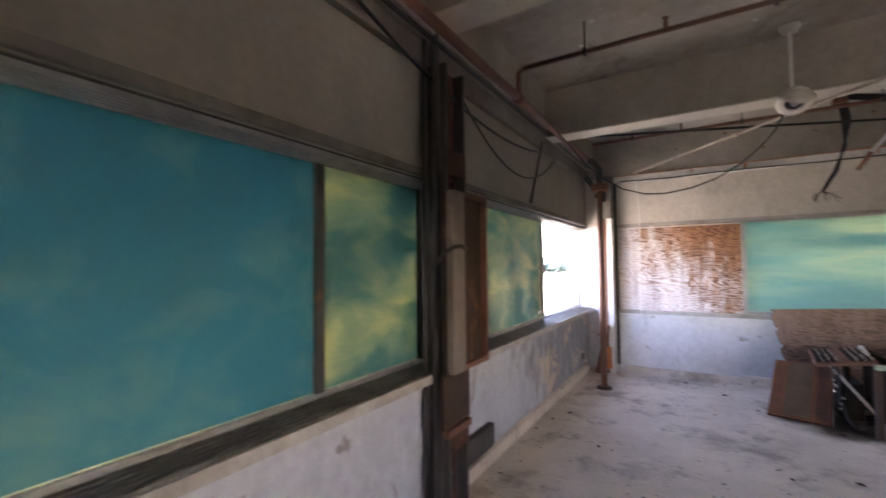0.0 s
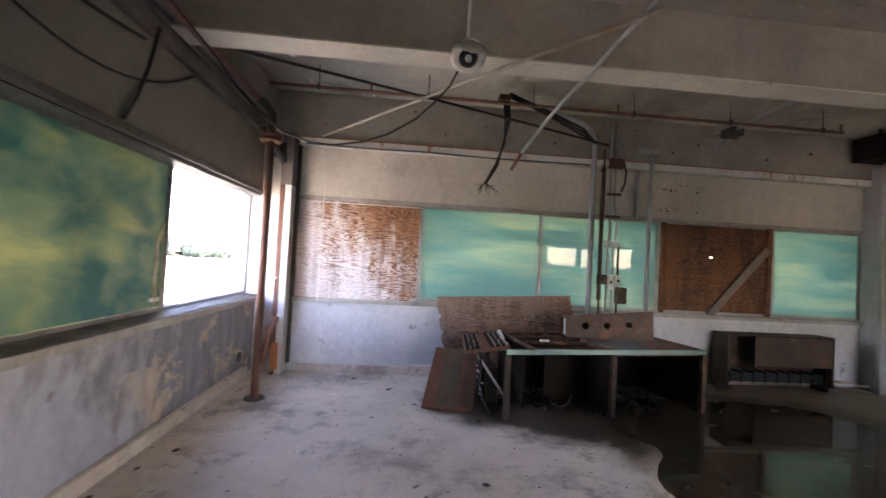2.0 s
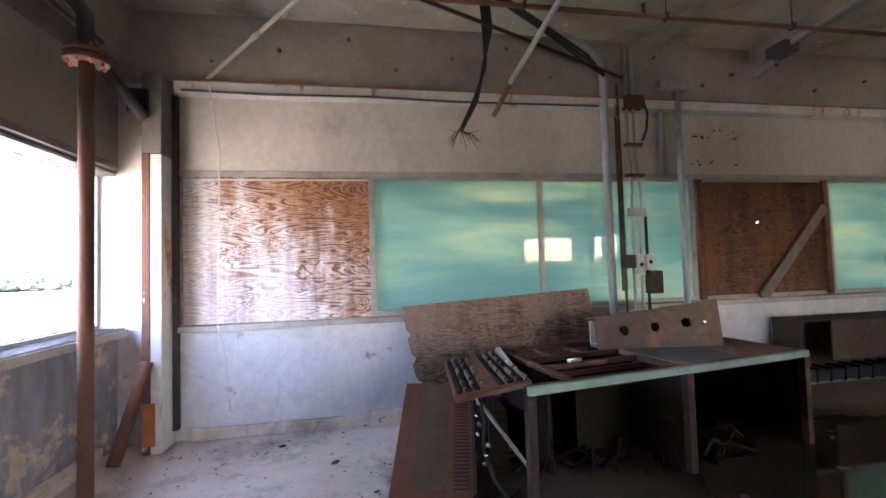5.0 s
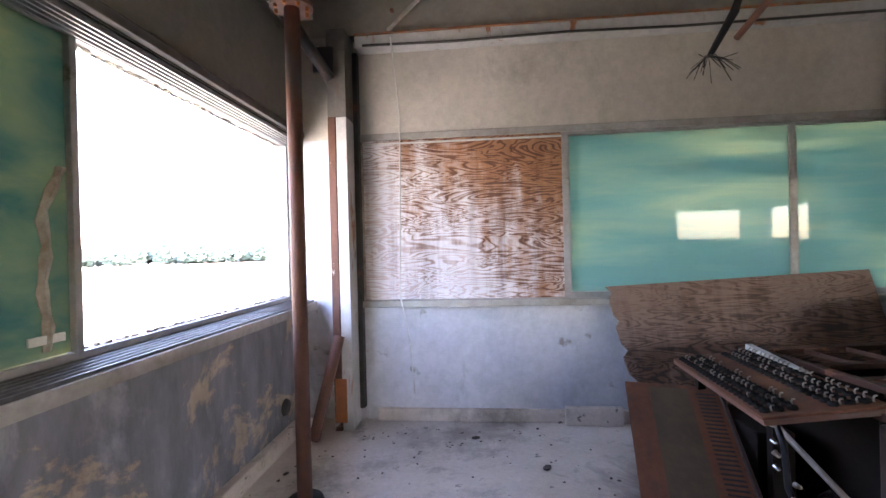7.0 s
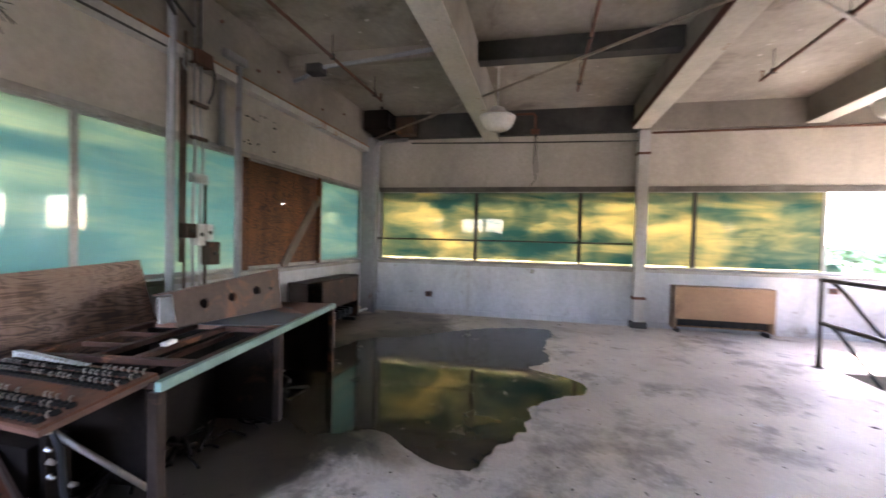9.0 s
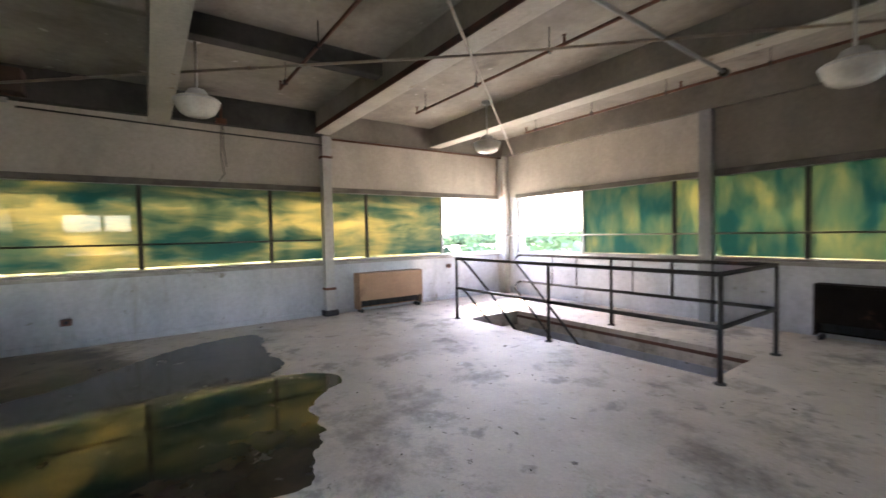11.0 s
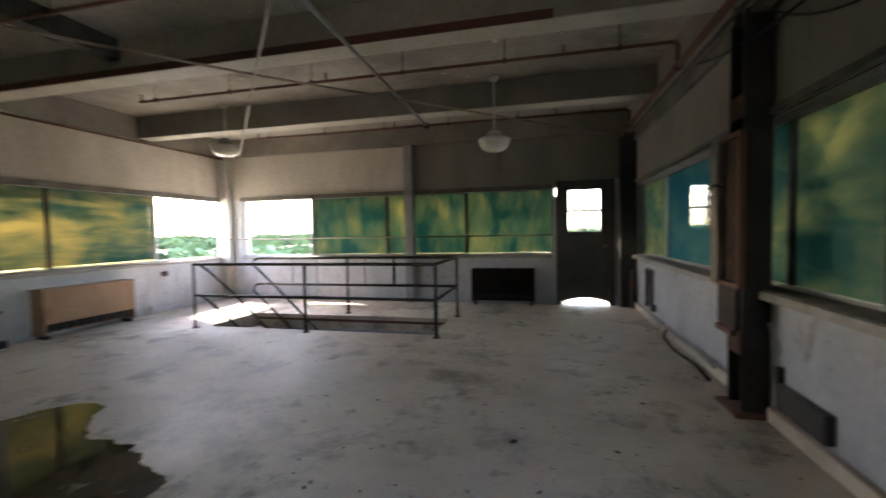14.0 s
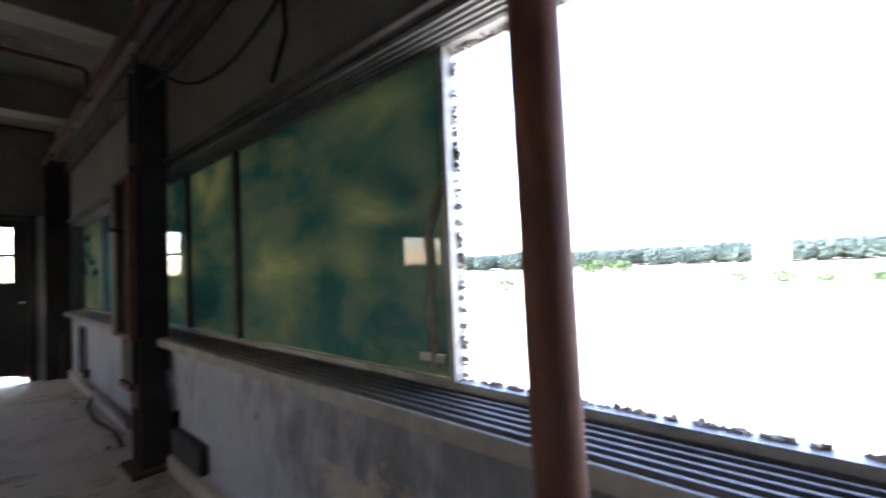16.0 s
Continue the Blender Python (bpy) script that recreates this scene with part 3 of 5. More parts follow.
win_w = window("window_4", "y", GW, XW, [(-0.98, 0.30, "pane_west"), (0.30, 2.35, "pane_blue"), (2.35, 3.21, "pane_west"),
                                         (3.21, 4.05, "pane_west"), (4.05, 5.70, "pane_west"), (5.70, 7.33, "")], M,
               "band of sliding windows with dark green film, one bay open", dark=(2.35, 3.21, 4.05), slim={5.70: 0.014})

# puddle
def blob(pts, z, n=16):
    """A smooth closed sheet through a few control points."""
    bm = bmesh.new()
    k = len(pts)
    out = []
    for i in range(k):
        p0, p1, p2, p3 = (Vector((*pts[(i + j) % k], 0)) for j in (-1, 0, 1, 2))
        for s in range(n):
            u = s / n
            q = 0.5 * (2 * p1 + (p2 - p0) * u + (2 * p0 - 5 * p1 + 4 * p2 - p3) * u * u + (3 * p1 - p0 - 3 * p2 + p3) * u ** 3)
            w = 0.05 * noise.noise(Vector((q.x * 3, q.y * 3, 0))) + 0.035 * noise.noise(Vector((q.x * 9, q.y * 9, 5))) + 0.018 * noise.noise(Vector((q.x * 26, q.y * 26, 9)))
            out.append(bm.verts.new((q.x + w, q.y + w, z)))
    bm.faces.new(out)
    bmesh.ops.triangulate(bm, faces=list(bm.faces))
    bmesh.ops.recalc_face_normals(bm, faces=list(bm.faces))
    if sum(f.normal.z for f in bm.faces) < 0:
        bmesh.ops.reverse_faces(bm, faces=list(bm.faces))
    return bm


tagged(part("puddle", blob([(6.42, 4.34), (6.10, 4.20), (5.47, 4.32), (4.82, 4.26), (4.52, 4.48), (4.30, 4.12), (4.05, 3.95), (3.78, 4.22), (3.5, 4.45), (2.97, 4.56), (2.62, 4.75), (2.60, 5.0),
                            (2.84, 5.32), (2.84, 5.48), (2.72, 5.62), (2.72, 5.85), (2.84, 6.04), (2.72, 6.3), (3.3, 6.62), (4.2, 6.60), (5.05, 6.48), (5.35, 6.0), (5.85, 5.5), (6.22, 5.0)], 0.005), M["water"]),
       "dark murky puddle on the concrete floor", "puddle")

# sills and heads
def ledge(name, axis, a, b, d0, d1, z0, z1, mat, label):
    lo, hi = sorted((d0, d1))
    bx = ((a, lo, z0), (b, hi, z1)) if axis == "x" else ((lo, a, z0), (hi, b, z1))
    return tagged(part(name, blocks(bx, bevel=0.006), mat), label, "sill", kind="structure")


S0, S1 = SILL - 0.05, SILL - 0.004
ledge("trim", "x", -0.60, 6.90, YN - 0.05, YN + 0.20, S0, S1, M["sill"], "weathered grey window sill")
ledge("trim", "x", 0.42, 6.72, YS + 0.04, YS - 0.20, S0, S1, M["sill"], "weathered grey window sill")
ledge("trim", "y", YS - 0.04, 7.11, XE - 0.04, XE + 0.20, S0, S1, M["sill"], "weathered grey window sill")
ledge("trim", "y", YS + 0.03, YN - 0.01, XW + 0.07, XW - 0.24, S0, S1 - 0.006, M["track_gap"], "deep grimy sill with sliding tracks")
ledge("trim", "x", -0.60, 6.90, YN - 0.018, YN - 0.001, HEAD - 0.025, HEAD + 0.025, M["sill"], "weathered grey window head trim")
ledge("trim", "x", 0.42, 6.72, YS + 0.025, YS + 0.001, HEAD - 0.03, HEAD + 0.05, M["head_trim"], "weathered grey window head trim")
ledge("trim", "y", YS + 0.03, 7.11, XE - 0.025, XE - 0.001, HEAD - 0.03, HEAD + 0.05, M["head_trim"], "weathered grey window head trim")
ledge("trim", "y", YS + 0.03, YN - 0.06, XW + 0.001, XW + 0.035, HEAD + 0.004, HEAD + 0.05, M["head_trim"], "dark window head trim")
ledge("trim", "y", YS + 0.03, YN - 0.01, XW - 0.23, XW - 0.001, HEAD - 0.012, HEAD - 0.001, M["track_gap"], "grimy track board over sliding windows")
for k in range(7):
    x = XW + 0.055 - 0.036 * k
    tagged(part("track_rail", blocks(((x - 0.005, YS + 0.05, S1 - 0.006), (x + 0.005, YN - 0.02, S1 + 0.014))), M["track"]),
                 "bare metal rail of a sliding window track", "rail", "window track rails", "structure")
for k in range(8):
    x = XW - 0.008 - 0.028 * k
    tagged(part("track_rail", blocks(((x - 0.004, YS + 0.05, HEAD - 0.032), (x + 0.004, YN - 0.02, HEAD - 0.012))), M["alu"]),
           "bare metal rail of a sliding window track", "rail", "window track rails", "structure")

tagged(part("sill_lip", blocks(((XW + 0.0705, YS + 0.16, S0 - 0.004), (XW + 0.082, YN - 0.02, S1 + 0.004)), bevel=0.003), M["sill"]), "worn lip along the deep sill", "sill", kind="structure")
tagged(part("beam_flange", blocks(((-0.48, YN - 0.135, 2.736), (6.84, YN - 0.002, 2.748)), bevel=0.003), M["rust_patch"]), "rusted flange edge along the beam", "beam", kind="structure")
tagged(part("wall_ledge", blocks(((-0.48, YN - 0.125, 2.655), (6.84, YN - 0.002, 2.7345)), bevel=0.006), M["column"]), "pale painted ledge below the edge beam", "ledge", kind="structure")
# added dark strip that stands for the gap beside the corner column
tagged(part("corner_batten", blocks(((-0.522, YN - 0.06, 0.10), (-0.487, YN - 0.002, 2.65)), bevel=0.004), M["dark_col"]), "dark strip standing for the gap beside the corner column", "batten", kind="structure")
# crumbling putty along the open bay's edges
random.seed(4)
for name, pts in (("putty", [(GW - 0.01, y, SILL + 0.038) for y in np.arange(5.75, 7.3, 0.014)]),
                  ("putty", [(GW - 0.02, 5.724, z) for z in np.arange(0.92, 2.0, 0.018)]),
                  ("putty", [(GW - 0.02, y, HEAD - 0.038) for y in np.arange(5.75, 7.3, 0.02)])):
    bm = bmesh.new()
    for q in pts:
        if random.random() < 0.75:
            g = bmesh.ops.create_icosphere(bm, subdivisions=1, radius=random.uniform(0.004, 0.010))["verts"]
            for v in g:
                v.co = Vector(q) + Vector((v.co.x * 1.2, v.co.y * 1.6, v.co.z)) + 0.008 * Vector((random.uniform(-1, 1) for _ in range(3)))
    tagged(part(name, bm, M["putty"]), "crumbling putty left along an open window bay", "putty", "old putty", "stuff")

# bottom curbs
for nm, lo, hi, mat in (("baseboard", (XW, 3.32, 0), (XW + 0.05, YN - 0.25, 0.10), "floor"), ("baseboard", (XW, YS + 0.16, 0), (XW + 0.05, 3.0, 0.10), "floor"),
                        ("baseboard", (-0.40, YN - 0.035, 0), (XE - 0.25, YN, 0.09), "floor"), ("baseboard", (XE - 0.03, YS + 0.02, 0), (XE, 2.86, 0.08), "lower"),
                        ("baseboard", (XE - 0.03, 3.10, 0), (XE, 7.08, 0.08), "lower")):
    tagged(part(nm, blocks((lo, hi), bevel=0.01), M[mat]), "worn concrete curb along the wall", "baseboard", kind="structure")


tagged(part("curb_block", blocks(((0.92, YN - 0.085, 0), (1.30, YN - 0.0365, 0.125)), bevel=0.008), M["floor"]), "loose concrete block against the curb", "block")


# columns
def column(lo, hi, mat, label):
    c = thing("column", label, "column", "wall columns", kind="structure")
    part("shaft", blocks((lo, hi), bevel=0.006), mat, c)
    return c


c = column((-0.60, 7.132, 0), (-0.525, 7.335, 2.15), M["column"], "white painted corner column with rust")
part("rusted_flange", blocks(((-0.655, 7.128, 0), (-0.602, 7.335, 2.15)), bevel=0.004), M["column_rust"], c, "rust-streaked flange")
part("head", blocks(((-0.655, 7.128, 2.152), (-0.525, 7.335, 2.75)), bevel=0.004), M["head_trim"], c, "darker column head")
part("gusset", blocks(((-0.74, 7.10, 2.45), (-0.60, 7.125, 2.62)), bevel=0.006), M["dark_col"], c, "dark gusset plate")
column((6.86, 7.12, 0), (7.10, 7.335, 2.9), M["grey_col"], "grey painted steel corner column")
c = column((6.98, 2.89, 0), (7.115, 3.04, 2.90), M["column"], "white painted steel column between windows")
part("clamp", blocks(((6.965, 2.875, 2.55), (7.116, 3.055, 2.585)), ((6.965, 2.875, 0.42), (7.116, 3.055, 0.46)), bevel=0.004), M["rust"], c, "rusted clamp")
part("foot", blocks(((6.94, 2.85, 0), (7.116, 3.08, 0.09)), bevel=0.01), M["dark_col"], c, "blackened rusted foot")
column((2.93, YS, 0), (3.09, YS + 0.12, 2.92), M["grey_col"], "grey painted steel column between windows")
column((6.92, YS + 0.002, 0), (7.115, YS + 0.16, 2.92), M["column"], "white painted corner column with rust")
column((-0.915, YS + 0.002, 0), (-0.66, YS + 0.15, 2.88), M["dark_col"], "dark corner column beside the door")
c = thing("column", "blackened steel column with rust at its foot", "column", "wall columns", kind="structure")
part("flange", blocks(((-0.915, 3.04, 0), (-0.74, 3.062, 2.73)), bevel=0.004), M["dark_col"], c)
part("flange", blocks(((-0.915, 3.248, 0), (-0.74, 3.27, 2.73)), bevel=0.004), M["dark_col"], c)
part("web", blocks(((-0.84, 3.063, 0), (-0.815, 3.247, 2.73))), M["rust_dark"], c)
for z in (0.42, 2.05):
    part("batten_plate", blocks(((-0.739, 3.05, z), (-0.733, 3.26, z + 0.16)), bevel=0.002), M["rust_dark"], c, "rusted batten plate")
part("base_rust", blocks(((-0.915, 2.98, 0), (-0.68, 3.33, 0.03)), bevel=0.008), M["rust"], c, "rusted foot plate")
cb = thing("electrical_box", "open brown steel box with a pale cover on a column", "box")
# dark inside of the open box put into the back plate's colour
part("back", blocks(((-0.732, 2.96, 0.90), (-0.70, 3.40, 1.93)), bevel=0.006), M["brown_dark"], cb)
part("cover", blocks(((-0.698, 2.95, 0.90), (-0.65, 3.09, 1.94)), bevel=0.01), M["worn_cover"], cb, "pale chipped cover")
part("rim", blocks(((-0.698, 3.38, 0.90), (-0.66, 3.41, 1.94)), ((-0.698, 3.09, 1.91), (-0.66, 3.38, 1.94)), ((-0.698, 3.09, 0.90), (-0.66, 3.38, 0.93))), M["rust"], cb)
lb = thing("junction_plate", "rusted plate hanging open under a box", "plate")
part("plate", blocks(((-0.732, 2.93, 0.59), (-0.712, 3.24, 0.885)), bevel=0.004), M["brown_dark"], lb)
part("bracket", blocks(((-0.732, 2.95, 0.545), (-0.69, 3.22, 0.587)), bevel=0.004), M["rust"], lb, "rusted bracket")
for r, x, y in ((0.028, -0.80, 3.07), (0.02, -0.87, 3.06)):
    tagged(part("riser_pipe", pipe([(x, y - 0.06, 0.0), (x, y - 0.06, 2.9)], r), M["dark_col"]), "dark riser pipe beside a column", "pipe", "riser pipes")
tagged(part("cable", pipe([(-0.69, 3.12, 1.60), (-0.645, 3.09, 1.61), (-0.64, 3.02, 1.62), (-0.645, 2.945, 1.61), (-0.70, 2.935, 1.58), (-0.78, 2.94, 1.50)], 0.012), M["black"]),
       "black cable wrapped round a steel box", "cable", "loose cables")

# wall details on the west side
v = thing("wall_vent", "rusted wall box low on the wall", "vent")
part("body", blocks(((XW, 3.42, 0.13), (XW + 0.055, 3.92, 0.30)), bevel=0.012), M["dark_col"], v)
part("spout", blocks(((XW + 0.002, 3.38, 0.27), (XW + 0.04, 3.43, 0.40)), bevel=0.006), M["black"], v)
tagged(part("cable", pipe([(XW + 0.03, 3.40, 0.40), (XW + 0.04, 3.44, 0.52), (XW + 0.05, 3.38, 0.60), (XW + 0.03, 3.30, 0.66)], 0.010), M["conduit"]),
       "short grey cable from a wall box", "cable", "loose cables")
tagged(part("wall_knockout", lathe([(0.0, 0.012), (0.05, 0.012), (0.055, 0.0)], 16), M["dark_col"]), "round dark cover plate low on the wall", "cover plate").matrix_basis = pose(XW + 0.001, 6.95, 0.23, 0, 90, 0)
r = thing("wall_recess_frame", "rusted frame round a hole in the wall", "frame")
part("frame", blocks(((XW, -0.23, 0.14), (XW + 0.02, -0.20, 0.72)), ((XW, 0.12, 0.14), (XW + 0.02, 0.15, 0.72)), ((XW, -0.20, 0.70), (XW + 0.02, 0.12, 0.725))), M["dark_col"], r)
part("duct", blocks(((XW - 0.14, -0.12, 0.18), (XW - 0.03, -0.02, 0.66)), ((XW - 0.12, 0.0, 0.3), (XW - 0.02, 0.08, 0.62)), bevel=0.01), M["brown"], r)
tagged(part("cable_box", blocks(((XW + 0.001, 0.20, 0.16), (XW + 0.06, 0.33, 0.25)), bevel=0.01), M["dark_col"]), "dark box low on the wall", "box")
tagged(part("hose", pipe([(XW + 0.08, 0.22, 0.13), (XW + 0.09, 0.9, 0.125), (XW + 0.09, 1.5, 0.12), (XW + 0.08, 2.05, 0.125), (XW + 0.09, 2.55, 0.12)], 0.02), M["conduit"]),
       "grey hose lying along the curb", "hose")
tagged(part("hose", pipe([(XW + 0.10, 1.15, 0.115), (XW + 0.16, 1.3, 0.05), (XW + 0.17, 1.7, 0.02), (XW + 0.12, 2.2, 0.02), (XW + 0.15, 2.6, 0.02)], 0.016), M["black"]),
       "black hose lying on the floor by the curb", "hose")

# boards over window bays
bd = thing("plywood_board", "bleached plywood board covering a window bay", "board")
part("sheet", blocks(((-0.485, GN - 0.02, SILL - 0.003), (0.955, GN, HEAD)), bevel=0.002), M["ply_pale"], bd)
part("caulk", blocks(((-0.485, GN - 0.034, HEAD - 0.045), (0.955, GN - 0.021, HEAD - 0.032)), bevel=0.003), M["white_cord"], bd, "thin white caulk line")
part("caulk", blocks(((-0.60, GN - 0.03, SILL - 0.003), (-0.486, GN, HEAD))), M["putty"], bd, "lumpy pale caulk")
bd = thing("plywood_board", "dark plywood board with a diagonal batten over a window bay", "board")
bm = bmesh.new()
rings = [[bm.verts.new((x, GN - 0.012, z)) for x, z in ((x0, z0), (x1, z0), (x1, z1), (x0, z1))]
         for x0, x1, z0, z1 in ((4.06, 5.594, SILL + 0.002, HEAD - 0.002), (4.757, 4.79, 1.607, 1.616))]
for k in range(4):
    bm.faces.new((rings[0][k], rings[0][(k + 1) % 4], rings[1][(k + 1) % 4], rings[1][k]))
ext = bmesh.ops.extrude_face_region(bm, geom=list(bm.faces))
for e in ext["geom"]:
    if isinstance(e, bmesh.types.BMVert):
        e.co.y += 0.012
bmesh.ops.recalc_face_normals(bm, faces=list(bm.faces))
part("sheet", bm, M["ply_dark"], bd)
part("stile", blocks(((4.062, GN - 0.06, SILL + 0.002), (4.12, GN - 0.014, HEAD - 0.004)), bevel=0.004), M["ply_dark"], bd)
part("stile", blocks(((5.53, GN - 0.05, SILL + 0.002), (5.59, GN - 0.014, HEAD - 0.004)), bevel=0.004), M["ply_dark"], bd)
b = part("batten", blocks(((-0.60, -0.02, -0.05), (0.60, 0.02, 0.05)), bevel=0.006), M["worn_cover"], bd, "dull brown diagonal batten")
b.matrix_basis = pose(5.14, GN - 0.036, 1.31, 0, -48.5, 0)

# the stair opening
for nm, lo, hi in (("stair_wall", (HX0 - 0.12, HY0 - 0.12, -2.9), (HX1 + 0.12, HY0, -0.222)), ("stair_wall", (HX0 - 0.12, HY1, -2.9), (HX1 + 0.12, HY1 + 0.12, -0.222)),
                   ("stair_wall", (HX0 - 0.12, HY0, -2.9), (HX0, HY1, -0.222)), ("stair_wall", (HX1, HY0, -2.9), (HX1 + 0.12, HY1, -0.222)),
                   ("stair_floor", (HX0 - 0.12, HY0 - 0.12, -3.0), (HX1 + 0.12, HY1 + 0.12, -2.902))):
    tagged(part(nm, blocks((lo, hi)), M["lower_west"]), "stained wall of the stairwell below the floor", "wall", kind="structure")
tagged(part("stair_trim", blocks(((HX0 + 0.001, HY0 + 0.001, -0.10), (HX1 - 0.001, HY0 + 0.012, -0.06))), M["rust"]), "rusted angle inside the stair opening", "trim", kind="structure")
st = thing("stairs", "steep concrete stairs going down", "stairs", kind="structure")
for k in range(13):
    x = HX1 - 0.01 - 0.225 * k
    part("step", blocks(((x - 0.25, HY0 + 0.014, -0.21 * (k + 1) - 0.05), (x, HY1 - 0.002, -0.21 * (k + 1))), bevel=0.006), M["floor"], st)

rl = thing("stair_railing", "dark steel pipe railing round the stair opening", "railing")
RZ, RM = 0.915, 0.47
PX, PB = (5.455, 3.68, 1.878), (3.71, 1.878)
for x in PX:
    post = part("post", pipe([(x, 1.553, 0), (x, 1.553, RZ)], 0.021), M["dark_col"], rl)
    part("foot", lathe([(0.0, 0.012), (0.045, 0.012), (0.05, 0.0)], 12, (x, 1.553, 0)), M["dark_col"], post)
for x in PB:
    post = part("post", pipe([(x, 0.235, 0), (x, 0.235, RZ)], 0.021), M["dark_col"], rl)
    part("foot", lathe([(0.0, 0.012), (0.045, 0.012), (0.05, 0.0)], 12, (x, 0.235, 0)), M["dark_col"], post)
for z in (RZ, RM):
    part("rail", pipe([(5.46, 1.553, z), (1.87, 1.553, z)], 0.021), M["dark_col"], rl)
    part("rail", pipe([(1.878, 1.56, z), (1.878, 0.23, z)], 0.021), M["dark_col"], rl)
    part("rail", pipe([(5.36, 0.235, z), (1.87, 0.235, z)], 0.021), M["dark_col"], rl)
    part("handrail", pipe([(5.455, 1.535, z), (5.40, 1.50, z - 0.01), (5.32, 1.47, z - 0.07), (4.9, 1.38, z - 0.47), (3.2, 1.38, z - 2.05)], 0.018), M["dark_col"], rl)
    part("handrail", pipe([(5.36, 0.235, z), (5.42, 0.26, z - 0.01), (5.43, 0.30, z - 0.04), (5.38, 0.40, z - 0.09), (4.9, 0.45, z - 0.47), (3.2, 0.45, z - 2.05)], 0.018), M["dark_col"], rl)
for x in (4.72, 4.27, 3.40):
    part("baluster", pipe([(x, 0.235, RM), (x, 0.235, RZ)], 0.008, 8), M["dark_col"], rl)
part("baluster", pipe([(2.90, 0.235, RM), (2.90, 0.235, RZ)], 0.018), M["dark_col"], rl)

# guard bars before the windows
g = thing("window_guard_bar", "grey steel guard bar across windows", "bar", "guard bars")
part("bar", pipe([(7.06, 3.06, 1.235), (7.06, 7.12, 1.235)], 0.012), M["dark_col"], g)
g = thing("window_guard_bar", "grey steel guard bar across windows", "bar", "guard bars")
part("bar", pipe([(0.42, YS + 0.10, 1.22), (6.92, YS + 0.10, 1.235)], 0.012), M["rod"], g)

# door
dr = thing("door_1", "dark olive door with a four-light window and a broken bottom edge", "door", kind="structure")
part("door_frame", blocks(((0.262, YS - 0.14, 0), (0.3595, YS + 0.012, HEAD + 0.0995)), ((-0.5995, YS - 0.14, 0), (-0.515, YS + 0.012, HEAD + 0.098)),
                          ((-0.515, YS - 0.14, HEAD + 0.04), (0.262, YS + 0.012, HEAD + 0.098))), M["door"], dr)
WX0, WX1, WZ0, WZ1 = -0.37, 0.15, 1.27, 1.99
bm = blocks(((-0.5145, YS - 0.09, 0.34), (WX0, YS - 0.045, HEAD + 0.0395)), ((WX1, YS - 0.09, 0.34), (0.2615, YS - 0.045, HEAD + 0.0395)),
            ((WX0, YS - 0.09, WZ1), (WX1, YS - 0.045, HEAD + 0.0395)), ((WX0, YS - 0.09, 0.34), (WX1, YS - 0.045, WZ0)))
n = 16
for k in range(n):
    x0, x1 = -0.5145 + 0.776 * k / n, -0.5145 + 0.776 * (k + 1) / n
    u = (k + 0.5) / n
    gap = 0.035 + 0.085 * max(0, math.sin(math.pi * min(1, u * 1.02))) ** 0.7 + 0.012 * noise.noise(Vector((k * 1.7, 3, 0)))
    box(bm, (x0, YS - 0.09, gap), (x1, YS - 0.045, 0.34))
leaf = part("leaf", bm, M["door"], dr)
part("muntin", blocks(((WX0, YS - 0.085, 1.612), (WX1, YS - 0.050, 1.648)), ((-0.128, YS - 0.086, WZ0), (-0.092, YS - 0.049, WZ1))), M["door"], leaf)
for x0, x1 in ((WX0, -0.128), (-0.092, WX1)):
    for z0, z1 in ((WZ0, 1.612), (1.648, WZ1)):
        p = part("pane", blocks(((x0, YS - 0.070, z0), (x1, YS - 0.066, z1))), M["glass"], leaf)
        p.visible_shadow = False
part("door_handle", lathe([(0.0, 0.05), (0.024, 0.045), (0.026, 0.03), (0.012, 0.015), (0.012, 0.0)], 14), M["chrome"], leaf).matrix_basis = pose(-0.46, YS - 0.045, 1.02, -90, 0, 0)
part("kick_strip", blocks(((-0.53, YS - 0.04, 0.02), (-0.50, YS - 0.02, 0.30))), M["rust_bright"], dr, "rusted strip")
tagged(part("landing", blocks(((-1.0, YS - 1.5, -0.25), (1.2, YS - TH - 0.004, -0.02))), M["floor"]), "sunlit concrete landing outside the door", "landing", kind="structure")
tagged(part("leaning_plank", blocks(((-0.86, -0.84, 0.0), (-0.81, -0.76, 0.62)), bevel=0.004), M["brown"]), "dark plank standing in the corner by the door", "plank")


# convector heaters
def heater(label, size, m, body, front, broken=False):
    """size: length, depth, height; local x along the wall, local y into the room."""
    L, D, H = size
    h = thing("convector_heater", label, "heater", "convector heaters", m)
    part("casing", blocks(((0, 0, 0.05), (0.025, D, H - 0.025)), ((L - 0.025, 0, 0.05), (L, D, H - 0.025)), ((0, 0, H - 0.025), (L, D, H)), ((0.025, 0, 0.05), (L - 0.025, 0.02, H - 0.025)), bevel=0.005), body, h)
    z0 = 0.20 if not broken else 0.30
    part("front_panel", blocks(((0.026, D - 0.018, z0), (L * (0.76 if broken else 1) - 0.026, D - 0.004, H - 0.027)), bevel=0.004), front, h)
    part("coil", blocks(((0.06, 0.04, 0.10), (L - 0.06, D - 0.06, 0.20))), M["black"], h)
    for k in range(9):
        x = 0.08 + (L - 0.16) * k / 8
        part("fin", blocks(((x - 0.003, 0.035, 0.09), (x + 0.003, D - 0.05, 0.22))), M["dark"], h)
    for x in (0.04, L - 0.08):
        part("foot", blocks(((x, 0.03, 0), (x + 0.04, D - 0.03, 0.05))), M["dark_col"], h)
    return h


